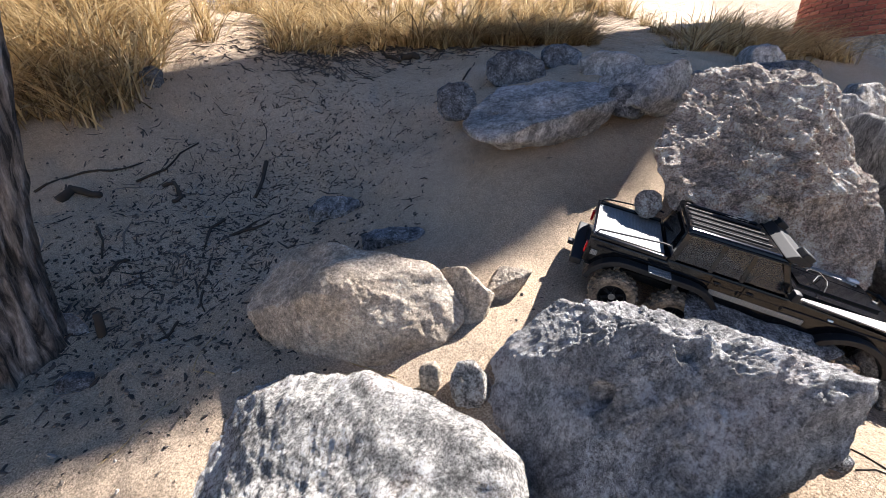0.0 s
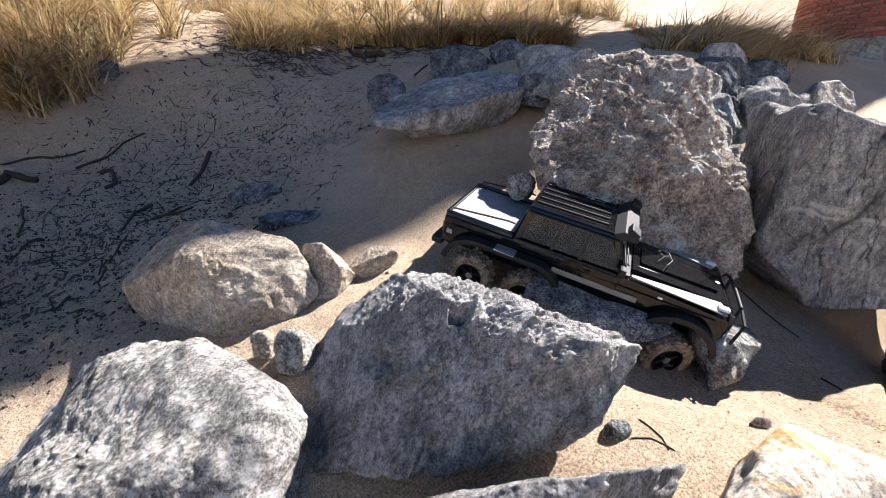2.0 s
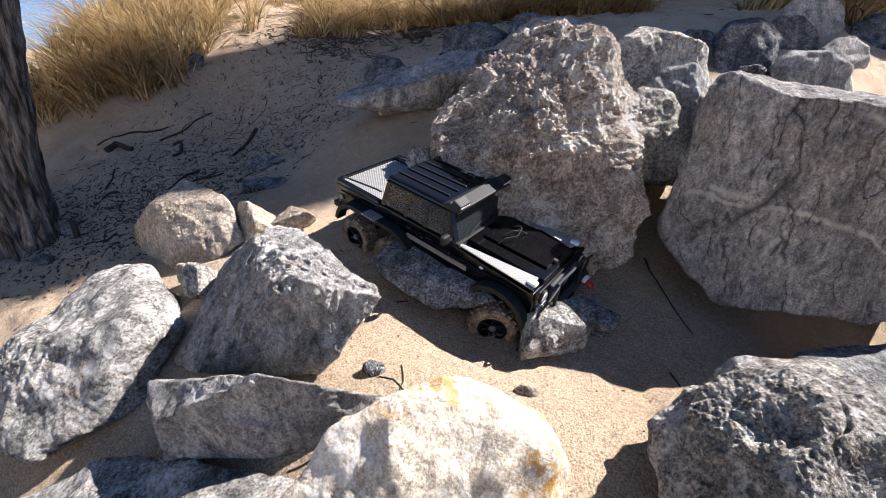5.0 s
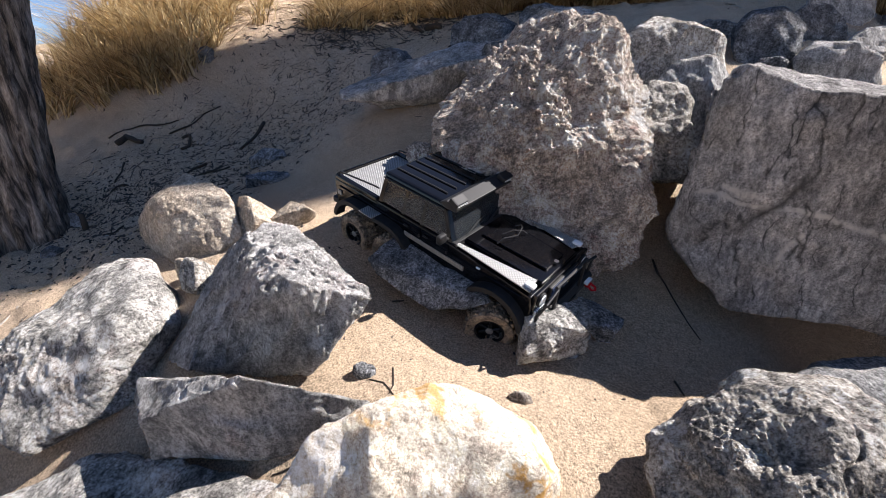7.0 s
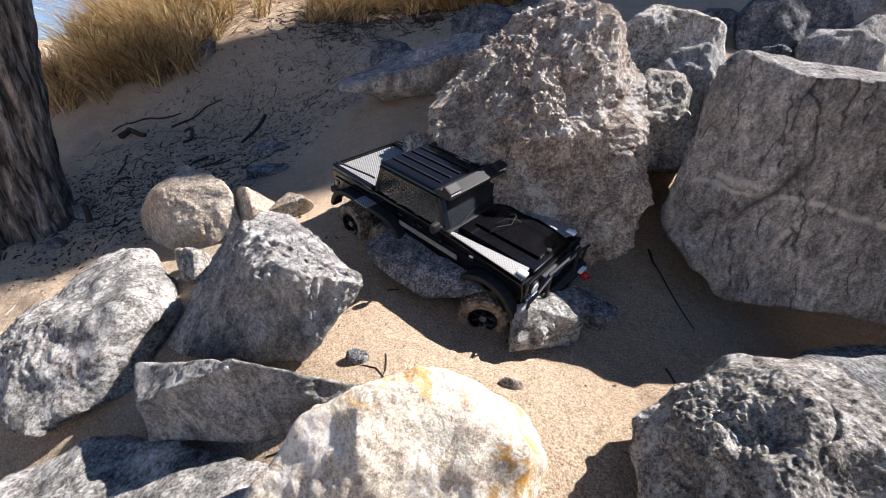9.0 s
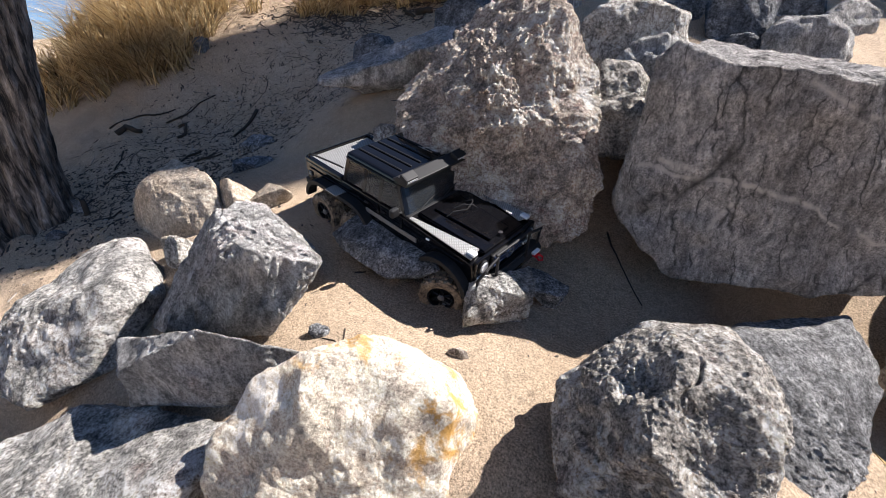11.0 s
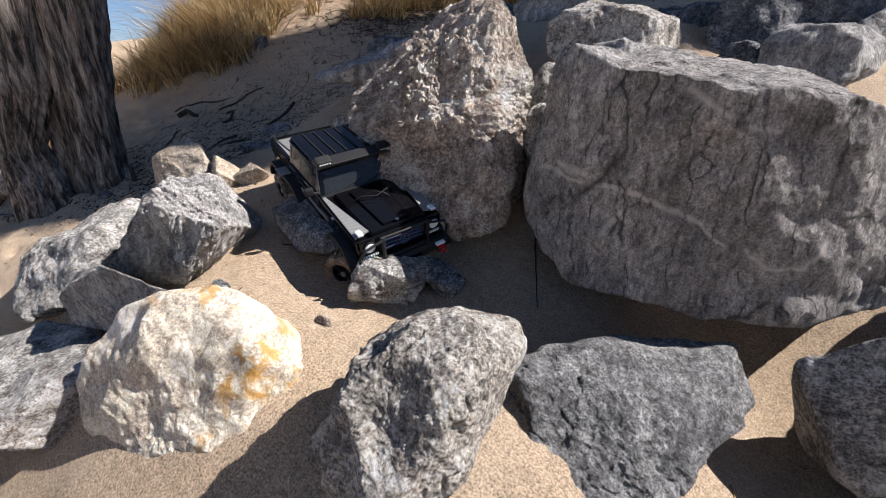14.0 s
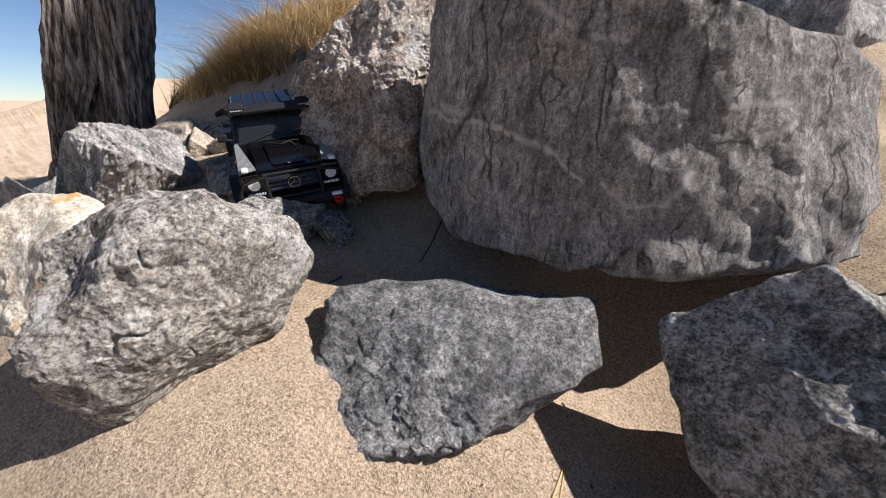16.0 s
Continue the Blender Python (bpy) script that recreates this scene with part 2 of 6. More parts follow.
STONE_CREAM = stone("cream_limestone", (0.50, 0.44, 0.35), (0.60, 0.535, 0.435), (0.70, 0.64, 0.55), grain=0.6, stain=(0.50, 0.28, 0.08), stain_spots=STAINS, relief=0.45, seams=0.3)
STONE_ROUGH = stone("rough_grey_stone", (0.33, 0.302, 0.267), (0.50, 0.467, 0.422), (0.61, 0.58, 0.54), grain=1.0, seams=0.3)
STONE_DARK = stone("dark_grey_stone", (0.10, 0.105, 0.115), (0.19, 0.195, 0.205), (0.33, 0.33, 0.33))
STONE_DAMP = stone("dark_blue_grey_limestone", (0.15, 0.15, 0.155), (0.25, 0.25, 0.25), (0.38, 0.375, 0.37), grain=0.9, spots=0.3, seams=0.4)

m, nt, b = material("dune_sand")
at = nt.nodes.new("ShaderNodeTexCoord").outputs["Object"]
n1 = node(nt, "TexNoise", Scale=2.2, Detail=6.0, Roughness=0.6)
n2 = node(nt, "TexNoise", Scale=38.0, Detail=6.0, Roughness=0.7)
n3 = node(nt, "TexNoise", Scale=250.0, Detail=4.0, Roughness=0.85)
n4 = node(nt, "TexVoronoi", Scale=210.0, Randomness=1.0)
for n in (n1, n2, n3, n4):
    nt.links.new(at, n.inputs["Vector"])
c = ramp(nt, n1.outputs[0], [(0.3, (0.43, 0.325, 0.225)), (0.55, (0.50, 0.385, 0.275)), (0.75, (0.56, 0.445, 0.33))])
c = mix(nt, 0.35, c, ramp(nt, n2.outputs[0], [(0.3, grey(0.3)), (0.7, grey(0.72))]), "OVERLAY")
c = mix(nt, 0.8, c, ramp(nt, n3.outputs[0], [(0.36, grey(0.06)), (0.5, grey(0.5)), (0.66, grey(0.94))]), "OVERLAY")
# single dark and pale grains
k = ramp(nt, n4.outputs["Distance"], [(0.16, grey(1.0)), (0.26, grey(0.0))])
pick = nt.nodes.new("ShaderNodeSeparateColor")
nt.links.new(n4.outputs["Color"], pick.inputs[0])
c = mix(nt, mix(nt, 1.0, k, ramp(nt, pick.outputs[0], [(0.80, grey(0.0)), (0.82, grey(0.75))]), "MULTIPLY"), c, (0.12, 0.085, 0.06))
c = mix(nt, mix(nt, 1.0, k, ramp(nt, pick.outputs[1], [(0.86, grey(0.0)), (0.88, grey(0.6))]), "MULTIPLY"), c, (0.75, 0.68, 0.58))
nt.links.new(c, b.inputs["Base Color"])
b.inputs["Roughness"].default_value = 0.95
b.inputs["Specular IOR Level"].default_value = 0.15
nm = bump(nt, n2.outputs[0], 0.7, 0.010)
nm = bump(nt, n3.outputs[0], 1.0, 0.0065, nm)
nt.links.new(nm, b.inputs["Normal"])
SAND = m


# ---- the ground ----
BEACH = [
    (1.93, 0.93, 0.0), (-0.50, 0.61, 0.177), (-1.09, 0.49, 0.080), (-0.78, 1.08, 0.257), (0.33, 1.10, 0.441), (0.75, 1.33, 0.561), (0.80, 0.46, 0.279), (0.93, 0.61, 0.227), (0.65, 0.78, 0.332), (0.53, 0.83, 0.363), (1.05, 0.50, 0.252), (0.38, 0.77, 0.357), (0.11, 0.66, 0.273), (1.28, 0.66, 0.218), (1.51, 0.39, 0.177), (1.60, 0.43, 0.185), (1.73, 0.44, 0.058), (1.91, 0.61, 0.042), (2.28, 0.76, -0.073), (0.06, 0.05, -0.091), (1.33, -0.34, -0.180), (2.60, -0.07, -0.221), (-2.11, 0.40, -0.044)]
SLOPE = [
    (-1.09, 1.42, 0.414), (-0.79, 1.90, 0.475), (-1.19, 2.30, 0.845), (-1.53, 2.64, 1.129), (-1.01, 2.80, 1.118), (-0.29, 3.20, 1.122), (0.26, 2.69, 1.032), (1.52, 1.67, 0.681), (1.91, 1.82, 0.725), (2.79, 1.57, 0.321), (0.35, 1.34, 0.618), (0.85, 1.55, 0.786), (0.28, 2.04, 0.834), (1.50, 3.16, 1.207), (-2.38, 1.84, 0.710), (-2.14, 2.17, 0.992), (-2.47, 2.69, 1.311), (-1.74, 1.53, 0.465), (-3.12, 1.89, 0.757), (-3.13, 1.31, 0.306), (-1.93, 3.19, 1.463), (-2.92, 3.37, 1.658), (-0.40, 3.94, 1.418)]
HEIGHTS = np.array(BEACH + SLOPE)


def _kernel(d):
    return np.where(d > 1e-9, d * d * np.log(np.maximum(d, 1e-9)), 0.0)


_n = len(HEIGHTS)
_k = _kernel(np.linalg.norm(HEIGHTS[:, None, :2] - HEIGHTS[None, :, :2], axis=2)) + 0.01 * np.eye(_n)
_a = np.block([[_k, np.c_[np.ones(_n), HEIGHTS[:, :2]]], [np.c_[np.ones(_n), HEIGHTS[:, :2]].T, np.zeros((3, 3))]])
_w = np.linalg.solve(_a, np.r_[HEIGHTS[:, 2], np.zeros(3)])


def ground_height(x, y, hollows=True):
    x, y = np.atleast_1d(x).astype(float), np.atleast_1d(y).astype(float)
    q = np.stack([x, y], 1)
    near = _kernel(np.linalg.norm(q[:, None] - HEIGHTS[None, :, :2], axis=2)) @ _w[:_n] + _w[_n] + q @ _w[_n + 1:]
    # the dune behind, the beach in front and to the left
    foot = 0.9 + 0.12 * np.maximum(x, 0) + 0.35 * np.maximum(-1.6 - x, 0)
    rise = 0.50 * np.maximum(y - foot, 0)
    crest = (6.0 + 0.5 * np.sin(x * 0.35 + 1.0)) * (1 - 0.68 * smoothstep(3.5, 7.5, x))
    far = -0.05 + crest * (1 - np.exp(-rise / crest)) - 0.12 * np.maximum(foot - y, 0) ** 0.8
    far = far + 1.5 * np.exp(-(((x + 15) / 4.0) ** 2 + ((y - 4.5) / 4.0) ** 2))
    far = far + 3.2 * smoothstep(8.6, 15.0, y) * smoothstep(1.5, 4.5, x)
    far = np.maximum(far, -1.2)
    out = np.maximum(np.maximum(-3.0 - x, x - 2.7), np.maximum(0.0 - y, y - 3.9))
    w = smoothstep(0.7, -0.35, out)
    z = w * np.clip(near, -0.6, 1.8) + (1 - w) * far
    p = np.stack([x, y, np.zeros_like(x)], 1)
    lumpy = smoothstep(1.2, 2.0, y) + smoothstep(-0.1, -0.7, x)
    z = z + 0.012 * fbm(p * 2.5, 3, 5) + (0.004 + 0.010 * np.clip(lumpy, 0, 1)) * fbm(p * 11, 4, 9)
    if not hollows:
        return z
    # small hollows of feet and wind
    f1, who, _mid = cells(p / 0.085 + 0.35 * np.stack([fbm(p * 9, 2, 71), fbm(p * 9, 2, 72), 0 * x], 1), 77)
    z = z - (0.004 + 0.008 * np.clip(lumpy, 0, 1)) * smoothstep(0.42, 0.12, f1) * (who > 0.66)
    f1, who, _mid = cells(p / 0.30, 78)
    z = z - 0.014 * smoothstep(0.45, 0.1, f1) * (who > 0.6)
    return z


def axis_lines(fine0, fine1, step, lo, hi, growth):
    core = list(np.arange(fine0, fine1, step))
    a, d = fine0, step
    while a > lo:
        d *= growth
        a -= d
        core.insert(0, a)
    a, d = core[-1], step
    while a < hi:
        d *= growth
        a += d
        core.append(a)
    return np.array(core)


xs = axis_lines(-1.1, 2.4, 0.014, -900, 900, 1.055)
ys = axis_lines(0.15, 1.7, 0.014, -900, 900, 1.055)
gx, gy = np.meshgrid(xs, ys)
gz = ground_height(gx.ravel(), gy.ravel())
nx, ny = len(xs), len(ys)
idx = np.arange(nx * ny).reshape(ny, nx)
quads = np.stack([idx[:-1, :-1], idx[:-1, 1:], idx[1:, 1:], idx[1:, :-1]], -1).reshape(-1, 4)
ground = new("ground", mesh_of("ground", np.stack([gx.ravel(), gy.ravel(), gz], 1), quads, SAND))
tagged(ground, "pale tan dune sand sloping up to a dune", "sand", kind="structure")


# ---- boulders ----
_ico = {}


def ico_sphere(level):
    if level not in _ico:
        bm = bmesh.new()
        bmesh.ops.create_icosphere(bm, subdivisions=level, radius=1.0)
        _ico[level] = (np.array([v.co[:] for v in bm.verts]), np.array([[v.index for v in f.verts] for f in bm.faces]))
        bm.free()
    return _ico[level]


def boulder(name, label, corners, stone_mat, level=6, edge=16, seed=1, chips=10, chip=0.93, lumps=0.02, lump_size=0.12, rough=0.006, rough_size=0.03, pits=0.0, pit_size=0.03, facets=0.3, facet_size=0.10, fine=0.0012, warp=0.10, grow=1.0, crack=0.0, grain_way=None, holes=(), group="", category="boulder"):
    """A boulder that fills the block with these corners; edge: how sharp its edges are; chips: planes broken off; facets: how deep its broken faces are
    for their size; lumps, rough, pits and cracks in metres; grain_way: the bedding, along which all relief is drawn out; holes: place, radius, depth."""
    corners = np.array(corners, float)
    centre = (corners.min(0) + corners.max(0)) / 2 * 0.8 + corners.mean(0) * 0.2
    bm = bmesh.new()
    for c in corners:
        bm.verts.new(c - centre)
    bmesh.ops.convex_hull(bm, input=bm.verts)
    bm.normal_update()
    planes = []
    for f in bm.faces:
        n, o = np.array(f.normal[:]), float(f.normal.dot(f.verts[0].co))
        if o < 0:
            n, o = -n, -o
        planes.append((n, max(o, 0.004)))
    bm.free()
    dirs, faces = ico_sphere(level)
    rng = np.random.RandomState(seed)
    nrm, off = np.array([p[0] for p in planes]), np.array([p[1] for p in planes])

    def reach(d, n, o, p):
        v = np.maximum(d @ (n / o[:, None]).T, 0)
        top = v.max(1)
        return 1.0 / (top * ((v / top[:, None]) ** p).sum(1) ** (1.0 / p))
    if chips:
        cn = rng.normal(size=(chips, 3))
        cn /= np.linalg.norm(cn, axis=1)[:, None]
        hard = 1.0 / np.max(np.maximum(dirs[::7] @ (nrm / off[:, None]).T, 1e-6), axis=1)
        support = np.max((dirs[::7] * hard[:, None]) @ cn.T, axis=0)
        nrm, off = np.r_[nrm, cn], np.r_[off, support * (1 - (1 - chip) * rng.rand(chips) ** 1.5)]
    p = dirs * reach(dirs, nrm, off, edge)[:, None]
    wob = np.stack([fbm((p + centre * 1.7) / 0.09 + seed * 3.3, 4, seed + 60 + k, 0.55) for k in range(3)], 1)
    bent = p + warp * 0.25 * wob
    bent /= np.linalg.norm(bent, axis=1)[:, None]
    p = dirs * reach(bent, nrm, off, edge)[:, None] * grow
    s = p + centre * 3.1 + seed * 7.7
    if grain_way:
        way = np.array(grain_way) / np.linalg.norm(grain_way)
        s = s - 0.72 * (s @ way)[:, None] * way
    patchy = 0.35 + 0.65 * smoothstep(-0.35, 0.45, fbm(s / 0.16, 2, seed + 80))
    d = lumps * fbm(s / lump_size, 3, seed)
    d = d + rough * patchy * fbm(s / rough_size, 4, seed + 5, 0.6, True)
    d = d + fine * fbm(s / 0.011, 3, seed + 9, 0.7)
    if facets:
        for size, amp in ((facet_size, 1.0), (facet_size * 0.36, 0.8 * patchy)):
            q = (s + 0.12 * size * wob) / size
            d = d + facets * amp * size * (scallops(q, seed + 3) - 0.15)
    if crack:
        n = np.abs(fbm(s / 0.17, 4, seed + 31, 0.55))
        on = smoothstep(-0.05, 0.30, fbm(s / 0.13, 2, seed + 33))
        d = d - crack * on * np.exp(-(n / 0.035) ** 2)
    if pits:
        f1, who, _mid = cells((s + 0.02 * wob) / pit_size, seed)
        d = d - pits * np.maximum(0, 0.5 - f1) * 2 * (who > 0.62)
    p = p + dirs * d[:, None]
    for hx, hy, hz, hr, hd in holes:
        away = np.linalg.norm(p + centre - np.array((hx, hy, hz)), axis=1) * (1 + 0.35 * fbm(s / 0.03, 2, seed + 70))
        p = p - dirs * (hd * smoothstep(hr, hr * 0.45, away))[:, None]
    if level > 6:
        # what lies deep in the sand is left away
        deep = (p[:, 2] + centre[2]) < ground_height(p[:, 0] + centre[0], p[:, 1] + centre[1], False) - 0.09
        faces = faces[~deep[faces].all(1)]
        used = np.unique(faces)
        back = np.zeros(len(p), np.int64)
        back[used] = np.arange(len(used))
        p, faces = p[used], back[faces]
    ob = new(name, mesh_of(name, p, faces, stone_mat))
    ob.location = centre
    return tagged(ob, label, category, group)

# ---- the boulders, by the corners of their blocks ----
boulder("boulder", "smooth beige limestone boulder with a small hole, sunk in sand", [(-0.327, 1.024, 0.464), (-0.424, 0.885, 0.321), (-0.255, 0.787, 0.237), (-0.065, 0.730, 0.245), (0.051, 0.743, 0.304), (0.153, 0.791, 0.371), (0.062, 0.848, 0.477), (-0.200, 0.941, 0.493), (-0.360, 0.965, 0.352), (-0.165, 0.778, 0.449), (-0.123, 0.998, 0.223), (0.059, 0.891, 0.336)], STONE_BEIGE, level=7, edge=60, grow=1.06, seed=3, chips=30, chip=0.94, lumps=0.004, rough=0.0015, facets=0.10, facet_size=0.12, warp=0.03, fine=0.0012, crack=0.003, holes=[(-0.198, 0.751, 0.298, 0.014, 0.03)], group="boulders on the sand")
boulder("boulder", "low beige stone half buried beside the beige boulder", [(0.103, 0.804, 0.334), (0.211, 0.809, 0.426), (0.142, 0.855, 0.466), (0.083, 0.873, 0.456), (0.229, 0.874, 0.378), (0.161, 0.939, 0.397), (0.182, 0.794, 0.335), (0.083, 0.922, 0.316)], STONE_BEIGE, level=6, edge=60, seed=4, chips=20, chip=0.93, lumps=0.003, rough=0.0015, facets=0.15, warp=0.02, group="boulders on the sand")
boulder("boulder", "thin beige stone half buried in the sand", [(0.200, 0.856, 0.397), (0.327, 0.896, 0.446), (0.248, 0.918, 0.444), (0.229, 0.947, 0.399), (0.336, 0.934, 0.402), (0.259, 0.873, 0.359)], STONE_BEIGE, level=6, edge=60, seed=5, chips=20, chip=0.93, lumps=0.003, rough=0.001, facets=0.12, warp=0.02, group="boulders on the sand")
boulder("boulder", "broad pale grey limestone boulder with fossil flecks", [(-0.095, 0.671, 0.310), (-0.068, 0.613, 0.324), (0.099, 0.541, 0.325), (0.183, 0.412, 0.332), (-0.330, 0.671, 0.238), (-0.254, 0.588, 0.266), (-0.482, 0.610, 0.112), (0.087, 0.592, 0.250), (0.203, 0.479, 0.254), (0.216, 0.362, 0.152), (0.080, 0.235, 0.099), (-0.134, 0.307, 0.199), (-0.073, 0.228, 0.113), (0.066, 0.523, 0.097), (-0.266, 0.626, 0.013), (-0.419, 0.326, -0.091), (-0.086, 0.255, 0.020), (-0.432, 0.529, 0.120), (-0.304, 0.642, 0.250)], STONE_GREY, level=7, edge=120, seed=6, chips=24, chip=0.95, lumps=0.006, rough=0.004, rough_size=0.035, facets=0.26, facet_size=0.13, fine=0.0014, warp=0.03, grow=1.04, crack=0.005, group="boulders on the sand")
boulder("boulder", "angular grey limestone boulder with deep cavities", [(0.449, 0.668, 0.463), (0.344, 0.723, 0.439), (0.456, 0.525, 0.488), (0.758, 0.475, 0.437), (0.730, 0.467, 0.428), (0.671, 0.399, 0.497), (0.618, 0.397, 0.469), (0.412, 0.505, 0.430), (0.210, 0.656, 0.327), (0.224, 0.630, 0.325), (0.429, 0.371, 0.287), (0.604, 0.386, 0.304), (0.636, 0.421, 0.282), (0.693, 0.454, 0.350), (0.368, 0.386, 0.263), (0.254, 0.496, 0.258), (0.225, 0.457, 0.195), (0.195, 0.700, 0.289), (0.568, 0.705, 0.322), (0.701, 0.422, 0.344)], STONE_BLUE, level=8, edge=200, seed=7, chips=6, chip=0.985, lumps=0.006, rough=0.007, rough_size=0.03, facets=0.24, facet_size=0.075, warp=0.03, fine=0.0018, crack=0.008, grain_way=(0.5, 0.1, 0.85), grow=1.02, holes=[(0.459, 0.485, 0.512, 0.038, 0.06), (0.328, 0.480, 0.405, 0.055, 0.08), (0.406, 0.483, 0.469, 0.025, 0.03)], group="boulders on the sand")
boulder("boulder", "tall brown-grey pitted limestone boulder standing upright", [(0.945, 1.310, 0.965), (0.845, 1.241, 0.895), (0.698, 1.109, 0.745), (0.702, 0.981, 0.609), (0.697, 0.983, 0.609), (0.785, 0.880, 0.496), (1.075, 0.874, 0.346), (1.142, 0.891, 0.338), (1.241, 0.916, 0.376), (1.234, 0.912, 0.526), (1.269, 0.947, 0.501), (1.211, 1.117, 0.765), (1.131, 1.104, 0.915), (0.964, 0.934, 0.708), (1.084, 1.316, 0.902), (0.790, 1.192, 0.845), (0.846, 0.944, 0.461), (1.166, 1.362, 0.384), (1.220, 1.164, 0.751)], STONE_PITTED, level=8, edge=60, seed=8, chips=30, chip=0.94, lumps=0.006, rough=0.009, rough_size=0.035, facets=0.30, facet_size=0.075, fine=0.0022, pits=0.006, pit_size=0.035, warp=0.05, crack=0.006, grow=1.02, group="boulders on the sand")
boulder("boulder", "large grey stone block with white veins", [(1.362, 0.969, 0.796), (1.398, 1.027, 0.808), (1.567, 0.918, 0.760), (1.714, 0.932, 0.737), (1.912, 1.012, 0.707), (2.086, 1.202, 0.624), (1.303, 0.955, 0.458), (1.431, 0.926, 0.318), (1.463, 0.917, 0.292), (1.873, 0.910, 0.311), (1.713, 0.888, 0.298), (2.061, 1.060, 0.340), (2.118, 1.185, 0.439), (1.539, 1.428, 0.809), (1.880, 1.581, 0.762), (2.159, 1.379, 0.290), (1.505, 1.324, 0.281), (1.429, 1.185, 0.749)], STONE_SLAB, level=7, edge=160, seed=9, chips=16, chip=0.98, lumps=0.004, rough=0.0018, rough_size=0.05, facets=0.10, facet_size=0.16, fine=0.0008, warp=0.06, crack=0.004, grow=1.01, group="boulders on the sand")
boulder("boulder", "flat blue-grey slate lying in the sand", [(0.629, 0.707, 0.391), (0.666, 0.791, 0.432), (0.768, 0.864, 0.435), (0.838, 0.826, 0.405), (0.955, 0.654, 0.359), (0.811, 0.649, 0.322), (0.660, 0.693, 0.368), (0.724, 0.805, 0.281), (0.849, 0.732, 0.285), (0.732, 0.728, 0.303)], STONE_SLATE, level=7, edge=140, seed=10, chips=14, chip=0.96, lumps=0.002, rough=0.002, facets=0.15, facet_size=0.06, warp=0.02, group="boulders on the sand")
boulder("boulder", "small pale grey rock on the sand", [(1.132, 0.796, 0.326), (1.007, 0.676, 0.342), (1.034, 0.589, 0.294), (1.056, 0.635, 0.355), (1.138, 0.678, 0.318), (1.152, 0.757, 0.322), (1.096, 0.777, 0.244), (1.019, 0.617, 0.245), (1.143, 0.699, 0.242)], STONE_GREY, level=7, edge=100, seed=11, chips=20, chip=0.93, lumps=0.004, rough=0.004, facets=0.3, facet_size=0.05, fine=0.0015, warp=0.03, grow=1.03, group="boulders on the sand")
boulder("boulder", "flat dark stone half buried behind a small rock", [(1.132, 0.826, 0.310), (1.237, 0.815, 0.275), (1.215, 0.759, 0.275), (1.133, 0.737, 0.298), (1.150, 0.847, 0.241), (1.196, 0.780, 0.211)], STONE_SLATE, level=6, edge=100, seed=12, chips=20, chip=0.94, lumps=0.003, rough=0.002, facets=0.15, warp=0.02, group="boulders on the sand")
boulder("boulder", "long wedge-shaped grey stone with a flat top", [(0.376, 0.304, 0.291), (0.480, 0.318, 0.318), (0.661, 0.281, 0.397), (0.818, 0.371, 0.313), (0.771, 0.347, 0.279), (0.669, 0.308, 0.300), (0.464, 0.235, 0.280), (0.463, 0.240, 0.204), (0.655, 0.294, 0.211), (0.773, 0.384, 0.246), (0.519, 0.392, 0.169), (0.397, 0.277, 0.194)], STONE_BLUE, level=7, edge=200, seed=13, chips=8, chip=0.975, lumps=0.002, rough=0.003, facets=0.20, facet_size=0.08, warp=0.02, crack=0.004, grain_way=(0.9, 0.4, -0.1), grow=1.03, group="boulders on the sand")
boulder("boulder", "cream limestone boulder with rusty yellow stains", [(0.946, 0.388, 0.369), (0.862, 0.298, 0.366), (0.774, 0.239, 0.333), (0.723, 0.163, 0.253), (0.915, 0.229, 0.298), (0.870, 0.272, 0.239), (1.117, 0.379, 0.246), (1.044, 0.431, 0.315), (1.084, 0.318, 0.324), (0.860, 0.092, -0.243), (1.096, 0.219, 0.078), (0.979, 0.277, 0.212), (0.847, 0.172, 0.062), (0.806, 0.310, 0.116), (1.115, 0.360, 0.225), (1.042, 0.190, 0.107)], STONE_CREAM, level=7, edge=200, seed=14, chips=22, chip=0.955, lumps=0.002, rough=0.002, rough_size=0.04, facets=0.24, facet_size=0.13, warp=0.03, crack=0.002, grow=1.01, group="boulders on the sand")
boulder("boulder", "rounded rough grey boulder leaning on the sand", [(1.387, 0.534, 0.407), (1.338, 0.537, 0.375), (1.237, 0.458, 0.305), (1.474, 0.528, 0.415), (1.478, 0.546, 0.347), (1.260, 0.282, 0.247), (1.299, 0.324, 0.304), (1.485, 0.338, 0.425), (1.501, 0.449, 0.412), (1.508, 0.482, 0.406), (1.380, 0.370, 0.459), (1.436, 0.226, 0.291), (1.387, 0.274, 0.134), (1.495, 0.341, 0.325), (1.338, 0.281, 0.390), (1.454, 0.497, 0.243), (1.322, 0.462, 0.136)], STONE_ROUGH, level=8, edge=50, seed=15, chips=30, chip=0.95, lumps=0.006, rough=0.006, rough_size=0.045, facets=0.26, facet_size=0.09, fine=0.0014, warp=0.04, crack=0.008, grow=1.01, group="boulders on the sand")
